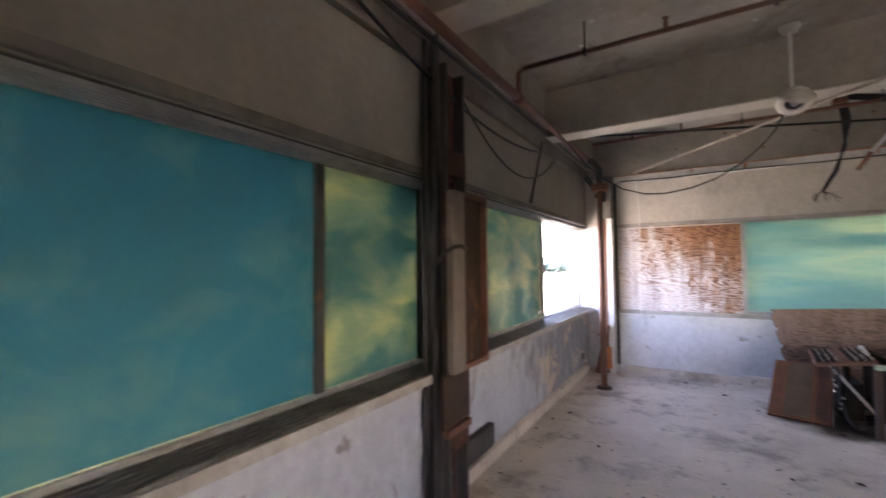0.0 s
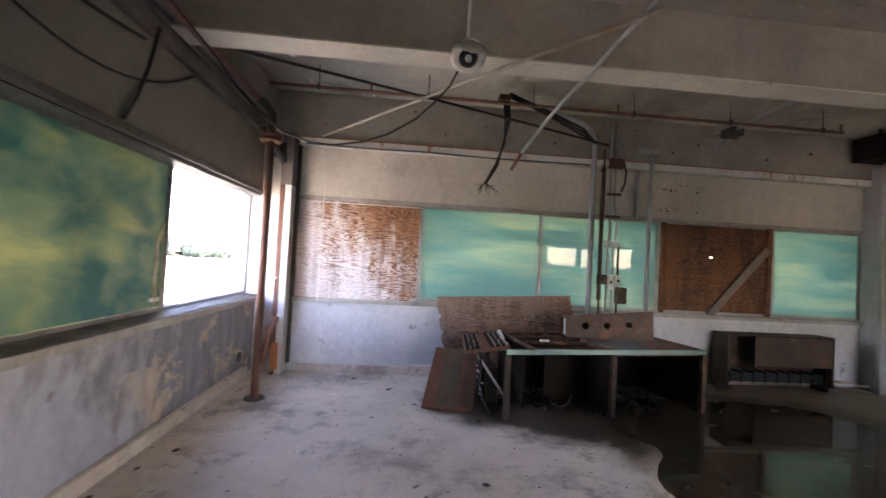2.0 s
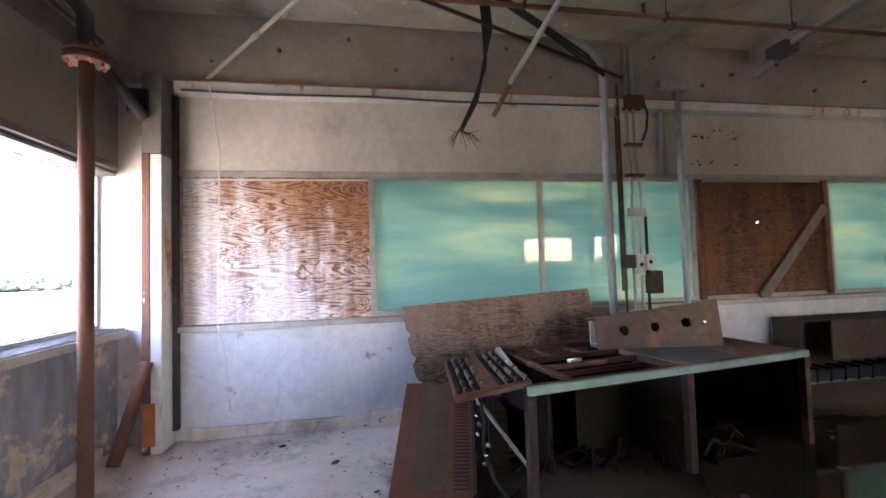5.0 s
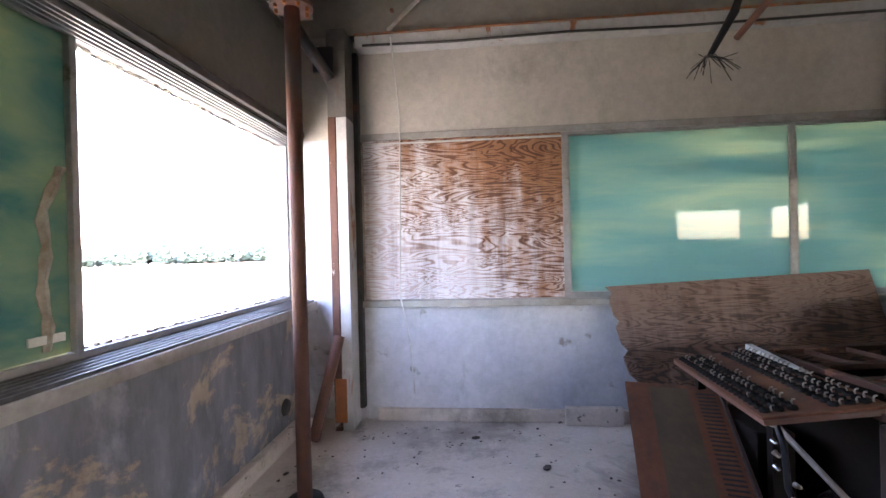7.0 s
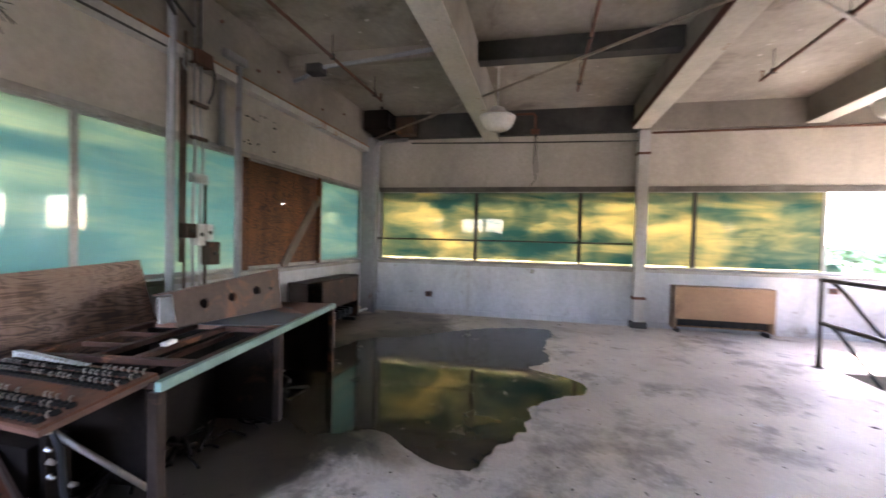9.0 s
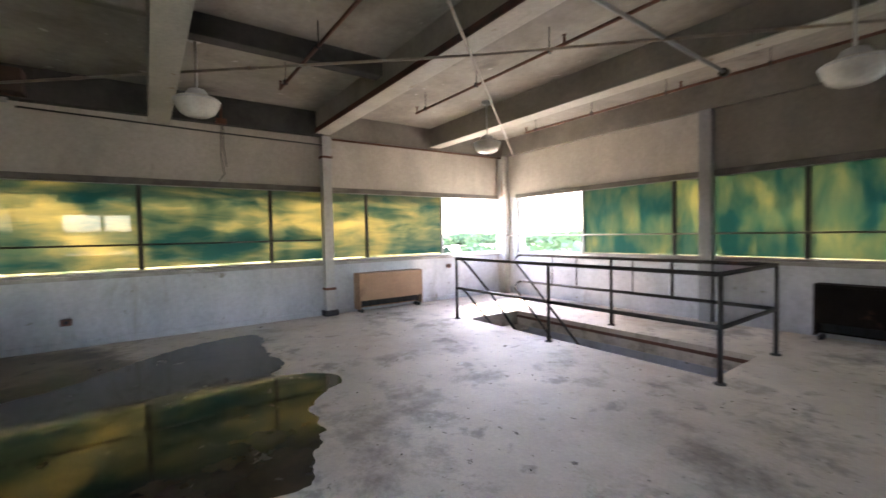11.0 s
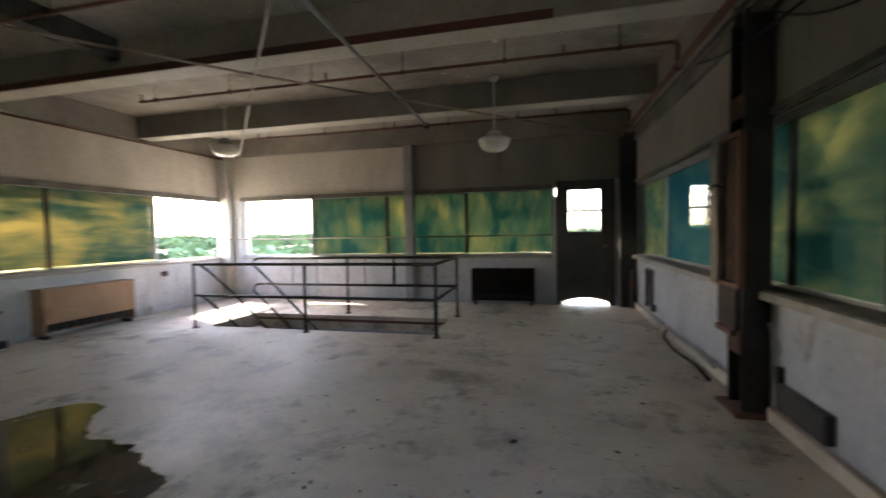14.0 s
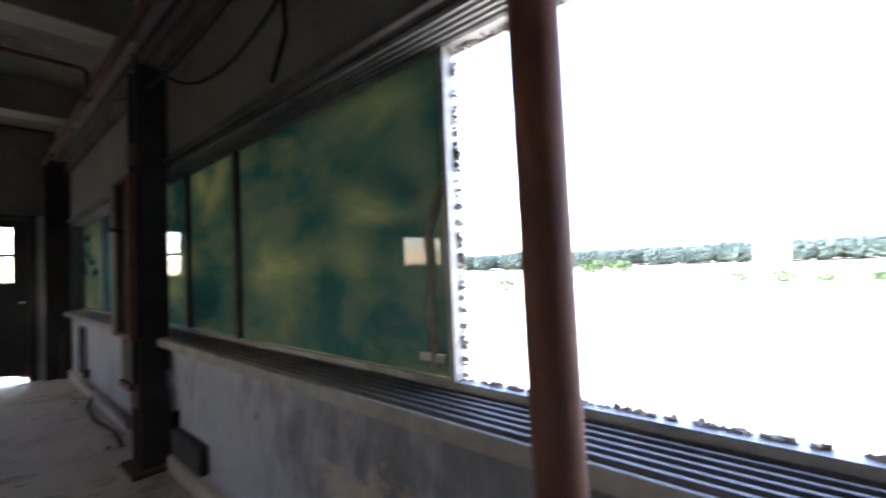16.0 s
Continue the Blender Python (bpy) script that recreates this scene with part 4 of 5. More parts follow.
heater("tan enamelled convector heater below windows", (1.24, 0.24, 0.66), pose(XE - 0.032, 1.28, 0, 0, 0, 90), M["heater"], M["heater"])
hn = heater("brown convector heater with a torn-open front", (1.42, 0.26, 0.68), pose(6.18, YN - 0.04, 0, 0, 0, 180), M["brown_dark"], M["brown"], True)
tagged(part("pipe_elbow", pipe([(6.2, 7.2, 0.45), (6.28, 7.2, 0.45), (6.31, 7.2, 0.42), (6.31, 7.2, 0.10), (6.40, 7.2, 0.06), (6.85, 7.2, 0.05)], 0.02), M["white_metal"]), "pale pipe elbow beside a heater", "pipe")
heater("dark rusted convector heater below windows", (1.10, 0.22, 0.64), pose(0.73, YS + 0.004, 0), M["dark"], M["dark"])

# ---- control desk ----
DM = pose(1.75, 5.895, 0, 0, 0, 8.8)
L, D, H = 2.13, 0.95, 0.628
dk = thing("control_desk", "wrecked steel control desk, half its top missing", "desk", m=DM)
part("top", blocks(((1.08, 0.02, H - 0.035), (L, D, H)), bevel=0.004), M["desk_bare"], dk, "bare rust-brown top")
bm = blob([(1.11, 0.06), (1.34, 0.05), (1.56, 0.05), (1.67, 0.16), (1.80, 0.25), (1.90, 0.40), (2.02, 0.58), (2.0, 0.86), (1.55, 0.90), (1.12, 0.88)], H + 0.004, 8)
ext = bmesh.ops.extrude_face_region(bm, geom=list(bm.faces))
for e in ext["geom"]:
    if isinstance(e, bmesh.types.BMVert):
        e.co.z -= 0.0035
bmesh.ops.recalc_face_normals(bm, faces=list(bm.faces))
part("linoleum", bm, M["linoleum"], dk, "torn dark linoleum sheet")
part("front_edge", blocks(((0, -0.012, H - 0.04), (L, 0.018, H + 0.003)), bevel=0.004), M["green_edge"], dk, "pale green edging")
for lo, hi in (((0.29, 0.07, H - 0.03), (0.33, D, H)), ((0.0, 0.02, H - 0.03), (1.078, 0.07, H - 0.002)), ((0.33, 0.36, H - 0.03), (1.078, 0.40, H)),
               ((0.33, 0.58, H - 0.03), (1.078, 0.62, H)), ((0.33, D - 0.06, H - 0.03), (1.078, D, H)), ((1.03, 0.07, H - 0.031), (1.078, 0.36, H - 0.001)), ((0.33, 0.30, H - 0.06), (1.03, 0.32, H - 0.031))):
    part("frame_bar", blocks((lo, hi), bevel=0.003), M["rust_dark"], dk, "rusted frame bar")
for x in (0.55, 0.80):
    part("frame_bar", blocks(((x, 0.62, H - 0.028), (x + 0.015, D - 0.06, H - 0.004))), M["rust_dark"], dk)
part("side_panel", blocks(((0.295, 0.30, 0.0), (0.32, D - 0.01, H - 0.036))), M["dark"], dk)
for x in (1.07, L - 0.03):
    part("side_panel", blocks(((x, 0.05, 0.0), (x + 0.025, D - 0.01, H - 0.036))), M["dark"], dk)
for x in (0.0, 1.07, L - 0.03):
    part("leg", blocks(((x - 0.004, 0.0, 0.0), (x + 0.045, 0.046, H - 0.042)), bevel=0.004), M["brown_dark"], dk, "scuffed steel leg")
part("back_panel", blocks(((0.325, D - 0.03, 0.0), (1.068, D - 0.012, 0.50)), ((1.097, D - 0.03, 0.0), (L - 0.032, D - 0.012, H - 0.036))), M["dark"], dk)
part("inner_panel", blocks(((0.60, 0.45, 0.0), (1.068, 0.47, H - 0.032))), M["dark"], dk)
part("channel", blocks(((1.10, 0.05, H - 0.065), (L - 0.04, 0.10, H - 0.037))), M["brown"], dk)
part("end_strip", blocks(((-0.018, 0, H + 0.001), (0.018, 0.56, H + 0.012)), ((-0.018, 0, H - 0.03), (-0.014, 0.56, H + 0.001)), bevel=0.002), M["white_metal"], dk, "bent pale metal strip").matrix_basis = pose(0.135, 0.452, 0, 0, 0, -17.5)

# panel with three round holes standing on the desk
cp = thing("instrument_console", "brown steel instrument console with three round holes on a desk", "console", m=pose(2.57, 6.64, H + 0.005, 0, 0, -8.5))
bm = bmesh.new()
LP, HL, HR = 0.92, 0.225, 0.325
# the face is a strip of quads with round holes cut by leaving the cells inside them out
NX, NZ = 84, 22
holes = ((0.21, 0.125), (0.44, 0.145), (0.67, 0.165))


def panel_point(i, j):
    u = LP * i / NX
    return Vector((u, 0.05 * j / NZ, (HL + (HR - HL) * u / LP) * j / NZ))


vs = {}
for i in range(NX + 1):
    for j in range(NZ + 1):
        vs[i, j] = bm.verts.new(panel_point(i, j))
for i in range(NX):
    for j in range(NZ):
        c = (panel_point(i, j) + panel_point(i + 1, j + 1)) / 2
        if all((c.x - hx) ** 2 + (c.z - hz) ** 2 > 0.034 ** 2 for hx, hz in holes):
            bm.faces.new((vs[i, j], vs[i + 1, j], vs[i + 1, j + 1], vs[i, j + 1]))
ext = bmesh.ops.extrude_face_region(bm, geom=list(bm.faces))
for e in ext["geom"]:
    if isinstance(e, bmesh.types.BMVert):
        e.co.y += 0.012
bmesh.ops.recalc_face_normals(bm, faces=list(bm.faces))
part("face", bm, M["brown"], cp)
bm = bmesh.new()
q = [bm.verts.new(c) for c in ((0, 0.063, HL), (LP, 0.063, HR), (LP, 0.24, HR - 0.04), (0, 0.24, HL - 0.03))]
bm.faces.new(q)
ext = bmesh.ops.extrude_face_region(bm, geom=list(bm.faces))
for e in ext["geom"]:
    if isinstance(e, bmesh.types.BMVert):
        e.co.z -= 0.012
bmesh.ops.recalc_face_normals(bm, faces=list(bm.faces))
part("hood", bm, M["brown"], cp)
part("hood_lip", blocks(((0.02, 0.20, 0), (0.16, 0.215, HL - 0.05))), M["white_metal"], cp, "pale bent end piece")
part("end_plate", blocks(((LP - 0.012, 0.06, 0), (LP - 0.001, 0.22, HR - 0.06))), M["dark"], cp)
part("back", blocks(((0.02, 0.222, 0), (LP - 0.02, 0.232, HL - 0.05))), M["dark"], cp)
part("knob", lathe([(0.0, 0.02), (0.012, 0.018), (0.014, 0.0)], 10), M["chrome"], cp).matrix_basis = pose(0.80, 0.025, 0.17, 90, 0, 0)
tagged(part("paper_label", blocks(((0, 0, 0), (0.09, 0.035, 0.02)), bevel=0.003), M["white_cord"]), "scrap of white plastic on a desk frame", "scrap").matrix_basis = pose(2.20, 6.33, H + 0.001, 0, 0, 14)

# connector rack lying beside the desk
rk = thing("connector_rack", "rusted plate with rows of metal connectors", "rack", m=pose(1.635, 6.43, 0.592, -2.4, -9.0, -6))
plate = part("plate", blocks(((-0.205, -0.48, 0.0), (0.205, 0.48, 0.012)), bevel=0.003), M["rust_plate"], rk)
part("rim", blocks(((-0.205, -0.48, -0.02), (-0.195, 0.48, -0.001)), ((0.195, -0.48, -0.02), (0.205, 0.48, -0.001)), ((-0.195, -0.48, -0.02), (0.195, -0.47, -0.001)), ((-0.195, 0.47, -0.02), (0.195, 0.48, -0.001))), M["rust"], rk)
rng = random.Random(12)
ring = pin = None
for x in (-0.172, -0.125, -0.078, 0.052, 0.105, 0.155):
    for k in range(22):
        y = -0.43 + 0.86 * k / 21
        if ring is None:
            ring = part("connector", lathe([(0.006, 0.012), (0.016, 0.012), (0.018, 0.0)], 9), M["murk"], plate, "blackened connector socket")
            ring.matrix_basis = pose(x, y, 0.012)
            pin = part("pin", pipe([(0, 0, 0), (0, 0, 0.014), (0.005, 0.003, 0.019), (0.015, 0.006, 0.018)], 0.0034, 6), M["rod"], plate, "bent bare metal pin")
            pin.matrix_basis = pose(x + 0.022, y, 0.012)
        else:
            same("connector", ring, plate, pose(x, y, 0.012))
            if rng.random() < (0.75 if x > 0 else 0.45):
                same("pin", pin, plate, pose(x + 0.022 + rng.uniform(-0.004, 0.004), y + rng.uniform(-0.006, 0.006), 0.012, rng.uniform(-15, 15), 0, 0))
rs = thing("rack_stand", "dark steel stand with a grey brace under a rack", "stand")
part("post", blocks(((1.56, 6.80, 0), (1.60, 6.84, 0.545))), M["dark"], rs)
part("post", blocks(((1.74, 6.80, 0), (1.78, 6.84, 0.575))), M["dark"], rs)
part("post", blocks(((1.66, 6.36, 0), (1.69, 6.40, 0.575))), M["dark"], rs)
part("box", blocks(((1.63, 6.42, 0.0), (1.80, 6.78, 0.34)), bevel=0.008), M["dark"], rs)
part("brace", pipe([(1.55, 6.22, 0.50), (1.80, 5.98, 0.14)], 0.012), M["rod"], rs, "grey steel brace")
rng = random.Random(31)
for k in range(8):
    part("connector", lathe([(0.0, 0.026), (0.008, 0.026), (0.012, 0.0)], 8), M["rod"] if k % 2 else M["chrome"], rs).matrix_basis = pose(1.56 + rng.uniform(-0.035, 0.05), 6.22 - 0.018 * k + rng.uniform(-0.02, 0.02), 0.52 - 0.05 * k, 60 + 20 * (k % 3), 47 * k, 0)
tagged(part("cable", pipe([(1.56, 6.22, 0.55), (1.58, 6.17, 0.40), (1.56, 6.12, 0.25), (1.60, 6.06, 0.10), (1.66, 6.02, 0.015), (1.75, 6.1, 0.012)], 0.012), M["black"]), "black cable hanging from a rack", "cable", "loose cables")

# sheets leaning by the desk
lp = thing("leaning_plywood", "damp brown plywood with a ragged edge leaning on the wall", "board")
bm = bmesh.new()
n = 26
front = []
for k in range(n + 1):
    u = k / n
    a = Vector((1.36 - 0.16 * u + 0.02 * noise.noise(Vector((u * 9, 0, 0))) + (0.03 if k % 5 == 0 else 0), 6.98 + 0.27 * u, 0.0 + 0.95 * u))
    b = Vector((2.94 - 0.09 * u, 7.00 + 0.27 * u, 0.0 + 1.035 * u))
    front.append((bm.verts.new(a), bm.verts.new(b)))
for (a, b), (c, d) in zip(front, front[1:]):
    bm.faces.new((a, b, d, c))
ext = bmesh.ops.extrude_face_region(bm, geom=list(bm.faces))
for e in ext["geom"]:
    if isinstance(e, bmesh.types.BMVert):
        e.co += Vector((0, 0.016, -0.004))
bmesh.ops.recalc_face_normals(bm, faces=list(bm.faces))
part("sheet", bm, M["ply_lean"], lp)

mp = thing("cabinet_door", "rusted steel cabinet door with a grille, leaning on a rack", "door", m=pose(1.03, 6.17, 0.016, -62, 0, -13))
part("sheet", blocks(((0, -0.004, 0), (0.48, 0.012, 0.86)), bevel=0.003), M["rust_plate"], mp)
part("inset", blocks(((0.12, -0.007, 0.03), (0.32, -0.0045, 0.83))), M["tan_strip"], mp, "dull tan painted strip")
for k in range(31):
    y = 0.05 + 0.025 * k
    if k == 0:
        sl = part("grille_slot", blocks(((0, -0.0065, -0.004), (0.09, -0.0045, 0.004))), M["black"], mp)
        sl.matrix_basis = pose(0.355, 0, y)
    else:
        same("grille_slot", sl, mp, pose(0.355, 0, y))
part("edge", blocks(((0.465, -0.03, 0), (0.48, -0.005, 0.86))), M["brown_dark"], mp)

random.seed(7)
bm = bmesh.new()
for k in range(70):
    x, y = random.uniform(1.95, 3.55), random.uniform(6.2, 6.75)
    d = Vector((random.uniform(-0.3, 0.3), random.uniform(-0.2, 0.2), random.uniform(0.0, 0.16)))
    tube(bm, [(x, y, 0.012), tuple(Vector((x, y, 0.014)) + d * 0.5), (x + d.x, y + d.y, 0.012)], random.uniform(0.006, 0.016), 6)
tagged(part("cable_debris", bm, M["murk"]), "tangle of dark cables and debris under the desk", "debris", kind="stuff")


# ---- overhead ----
def lamp(x, y, z, label, broken=False):
    """A pendant with a stem and an opal bowl, z at the bowl's rim."""
    a = thing("pendant_lamp", label, "lamp", "pendant lamps", pose(x, y, z))
    top = CEIL - z
    part("canopy", lathe([(0.0, top - 0.05), (0.05, top - 0.05), (0.065, top - 0.02), (0.065, top - 0.002), (0.0, top - 0.002)], 20), M["white_metal"], a)
    part("stem", pipe([(0, 0, 0.10), (0, 0, top - 0.05)], 0.012), M["white_metal"], a)
    head = [part("fitter", lathe([(0.02, 0.12), (0.075, 0.10), (0.10, 0.06), (0.10, 0.03)], 24), M["white_metal"], a)]
    if broken:
        head.append(part("socket", lathe([(0.0, 0.0), (0.05, 0.0), (0.06, 0.03), (0.055, 0.05)], 20), M["black"], a, "black socket ring"))
        head.append(part("socket_core", lathe([(0.0, -0.012), (0.022, -0.012), (0.024, 0.002)], 14), M["white_metal"], a))
        bm = bmesh.new()
        for k in range(13):
            w = -2.6 + 2.3 * k / 12
            drop = 0.17 * math.sin(math.pi * k / 12) + 0.015 * (k % 2)
            col = []
            for j in range(5):
                f = j / 4
                rr = 0.10 + 0.03 * math.sin(f * 2.2)
                col.append(bm.verts.new((rr * math.cos(w), rr * math.sin(w), 0.045 - f * (0.05 + drop))))
            if k:
                for p0, p1, q0, q1 in zip(prev, prev[1:], col, col[1:]):
                    bm.faces.new((p0, q0, q1, p1)).smooth = True
            prev = col
        ext = bmesh.ops.extrude_face_region(bm, geom=list(bm.faces))
        for e in ext["geom"]:
            if isinstance(e, bmesh.types.BMVert):
                e.co = Vector((e.co.x * 0.95, e.co.y * 0.95, e.co.z))
        bmesh.ops.recalc_face_normals(bm, faces=list(bm.faces))
        head.append(part("glass_shard", bm, M["opal"], a, "broken piece of opal glass"))
        head.append(part("ring", lathe([(0.10, 0.05), (0.112, 0.045), (0.112, 0.01), (0.09, 0.0), (0.062, 0.0)], 24), M["opal"], a))
        for k in head:
            k.matrix_basis = pose(0, 0, 0.10, -38, 0, 0) @ pose(0, 0, -0.11)
    else:
        bowl = part("bowl", lathe([(0.10, 0.045), (0.115, 0.03), (0.185, 0.015), (0.205, 0.0), (0.203, -0.03), (0.188, -0.075), (0.155, -0.125), (0.11, -0.152), (0.0, -0.16)], 32), M["opal"], a)
        part("band", lathe([(0.198, -0.008), (0.209, -0.004), (0.209, -0.014), (0.198, -0.02)], 32), M["white_metal"], bowl)
    return a


lamp(1.14, 4.92, 2.655, "pendant lamp with its opal globe broken off", True)
lamp(5.2, 4.92, 2.66, "pendant lamp with a dusty opal glass bowl")
lamp(5.2, 1.12, 2.66, "pendant lamp with a dusty opal glass bowl")
lamp(1.18, 1.08, 2.49, "pendant lamp with a dusty opal glass bowl")


def sprinkler(y, x0, x1, z=3.05):
    s = thing("sprinkler_pipe", "rusted sprinkler pipe under the ceiling", "pipe", "sprinkler pipes")
    run = part("pipe", pipe([(x0, y, z), (x1, y, z)], 0.017), M["rust"], s)
    n = int((x1 - x0) / 1.1)
    for k in range(n + 1):
        x = x1 - 0.25 - k * 1.1
        part("hanger", pipe([(x, y, z), (x, y, CEIL)], 0.005, 6), M["dark_col"], run)
        part("clip", blocks(((x - 0.012, y - 0.024, z - 0.022), (x + 0.012, y + 0.024, z + 0.03)), bevel=0.004), M["dark_col"], run)
    for k in range(int((x1 - x0) / 2.6) + 1):
        x = x1 - 0.03 - k * 2.6
        part("sprinkler_head", lathe([(0.012, 0.015), (0.014, 0.05), (0.008, 0.07), (0.022, 0.085), (0.0, 0.088)], 10, (x, y, z)), M["rust"], s)
    return s


for y, x1 in ((6.50, 5.6), (4.02, 5.6), (2.12, 5.6), (-0.14, 5.6)):
    sprinkler(y, -0.62, x1)
hd = thing("sprinkler_main", "rusted main pipe along the top of the wall", "pipe")
part("pipe", pipe([(-0.66, YS + 0.2, 2.82), (-0.66, 6.42, 2.82)], 0.032), M["rust"], hd)
for y in (4.02, 2.12, -0.14):
    part("branch", pipe([(-0.66, y, 2.82), (-0.66, y, 3.02), (-0.62, y, 3.05)], 0.02), M["rust"], hd)
    part("coupling", pipe([(-0.66, y - 0.05, 2.82), (-0.66, y + 0.05, 2.82)], 0.042), M["rust"], hd)
tagged(part("conduit", pipe([(-0.78, YS + 0.2, 2.84), (-0.78, 6.9, 2.84)], 0.016), M["dark_col"]), "dark conduit along the top of the wall", "conduit", "conduits")

po = thing("standpipe", "rust-brown standpipe from floor to a bolted flange", "pipe")
part("pipe", pipe([(-0.525, 6.335, 0), (-0.52, 6.315, 2.42)], 0.036, 16), M["rust"], po)
fl = part("flange", pipe([(-0.52, 6.315, 2.42), (-0.52, 6.313, 2.45)], 0.10, 18), M["rust"], po)
part("flange", pipe([(-0.52, 6.313, 2.456), (-0.52, 6.313, 2.485)], 0.10, 18), M["rust"], po)
for k in range(8):
    w = k * math.pi / 4
    part("bolt", pipe([(-0.52 + 0.078 * math.cos(w), 6.315 + 0.078 * math.sin(w), 2.40), (-0.52 + 0.078 * math.cos(w), 6.313 + 0.078 * math.sin(w), 2.505)], 0.010, 6), M["rust_bright"], fl)
part("riser", pipe([(-0.52, 6.313, 2.485), (-0.52, 6.30, 2.68), (-0.60, 6.32, 2.79), (-0.66, 6.34, 2.82)], 0.04, 14), M["dark_col"], po)
part("base", lathe([(0.0, 0.02), (0.085, 0.02), (0.095, 0.0)], 16, (-0.525, 6.335, 0)), M["dark_col"], po)
br = thing("corner_brace", "rusted angle brace in the corner", "brace")
part("arm", pipe([(-0.72, 6.92, 0.03), (-0.60, 7.10, 0.66)], 0.042, 4), M["rust"], br)
part("arm", pipe([(-0.80, 6.85, 2.72), (-0.62, 7.11, 2.40)], 0.045, 4), M["dark_col"], br)
part("rust_boot", blocks(((-0.645, 7.122, 0.06), (-0.565, 7.1265, 0.36)), bevel=0.001), M["rust_bright"], br, "orange rust at the column's foot")

# tension rods crossing under the beams
for pts in (((-0.24, 7.22, 2.76), (1.53, 4.95, 2.74), (2.18, 4.22, 2.76), (6.62, -0.88, 2.86)),
            ((6.80, 7.10, 2.86), (3.2, 2.95, 2.84), (-0.50, -0.95, 2.87))):
    rd = thing("brace_rod", "tarnished steel brace rod crossing under the beams", "rod", "brace rods")
    part("rod", pipe(pts, 0.013, 8), M["rod"], rd)
    a, b = Vector(pts[0]), Vector(pts[1])
    w = (b - a).normalized()
    for f in (0.3, 0.62):
        c = a.lerp(b, f)
        part("turnbuckle", pipe([c - 0.05 * w, c + 0.05 * w], 0.019, 8), M["rod"], rd)
rd = thing("loose_pipe", "loose grey pipe hanging down at one end", "pipe")
part("pipe", pipe([(2.22, 0.60, 2.86), (2.1, 4.1, 2.86), (2.06, 6.0, 2.76), (2.02, 6.75, 2.62)], 0.018), M["conduit"], rd)
part("pipe_end", pipe([(2.02, 6.75, 2.62), (2.01, 7.15, 2.52)], 0.021), M["rust"], rd, "rusted pipe end")
part("end_flange", pipe([(2.22, 0.55, 2.86), (2.22, 0.62, 2.86)], 0.04, 12), M["dark_col"], rd)

# conduits on the north wall
def conduit(pts, r, mat, label):
    c = thing("conduit", label, "conduit", "conduits")
    part("pipe", pipe(pts, r), M[mat], c)
    return c


YC = 7.22
conduit([(3.06, YC, 0), (3.06, YC, 2.86), (3.04, YC - 0.02, 2.98), (2.96, YC - 0.06, 3.08), (2.80, YC - 0.12, 3.14), (1.80, 6.62, 3.17)], 0.033, "slate", "thick grey conduit bending along the ceiling")
c = conduit([(3.28, YC, 0), (3.28, YC, 1.5), (3.30, YC, 1.9), (3.28, YC, 2.2), (3.28, YC, 3.2)], 0.014, "conduit", "thin pale conduits with switch boxes")
part("pipe", pipe([(3.355, YC, 0), (3.355, YC, 1.5), (3.385, YC, 1.9), (3.345, YC, 2.2), (3.34, YC, 3.2)], 0.013), M["conduit"], c)
part("pipe", pipe([(3.43, YC + 0.02, 0), (3.43, YC + 0.02, 1.7)], 0.013), M["brown_dark"], c)
part("switch_box", blocks(((3.25, YC - 0.05, 2.64), (3.43, YC + 0.03, 2.76)), bevel=0.008), M["rust_dark"], c, "rusted switch box")
for x0, x1, z0, z1, mat in ((3.275, 3.35, 1.14, 1.32, "white_metal"), (3.365, 3.44, 1.18, 1.32, "white_metal"), (3.165, 3.262, 1.20, 1.32, "brown_dark"), (3.40, 3.52, 0.97, 1.17, "brown_dark")):
    sb = part("switch_box", blocks(((x0, YC - 0.06, z0), (x1, YC + 0.03, z1)), bevel=0.008), M[mat], c, "square switch box")
    part("switch", lathe([(0.0, 0.008), (0.016, 0.008), (0.018, 0.0)], 10), M["black"], sb).matrix_basis = pose((x0 + x1) / 2, YC - 0.0602, (z0 + z1) / 2, 90, 0, 0)
for z in (1.66, 2.02, 2.30):
    part("clamp", blocks(((3.245, YC - 0.025, z), (3.415, YC + 0.02, z + (0.08 if z < 2 else 0.03))), bevel=0.006), M["brown"] if z > 2 else M["conduit"], c)
part("wire", pipe([(3.43, YC - 0.03, 2.72), (3.465, YC - 0.03, 2.6), (3.45, YC - 0.03, 2.45), (3.41, YC - 0.02, 2.35)], 0.012, 6), M["black"], c)
part("wire", pipe([(3.20, YC - 0.02, 2.70), (3.15, YC - 0.03, 2.66), (3.14, YC - 0.03, 2.58), (3.17, YC - 0.03, 2.54)], 0.009, 6), M["conduit"], c)
part("back_board", blocks(((3.185, YC + 0.035, 1.0), (3.235, YC + 0.055, 2.80)), bevel=0.004), M["brown"], c, "dark brown backing strip")
conduit([(3.19, YC - 0.002, 0.0), (3.19, YC - 0.002, 2.86)], 0.012, "brown", "dull brown conduit beside pale ones")
conduit([(3.80, YC, 0.0), (3.80, YC, 2.82)], 0.028, "slate", "grey conduit up the wall")
conduit([(3.68, YC + 0.08, 2.06), (3.68, YC + 0.08, 2.86)], 0.03, "grey_col", "short grey conduit above a window")
tagged(part("conduit_box", blocks(((3.60, YC - 0.04, 2.84), (3.88, YC + 0.05, 2.91)), bevel=0.008), M["conduit"]), "grey conduit box at the top of the wall", "box")
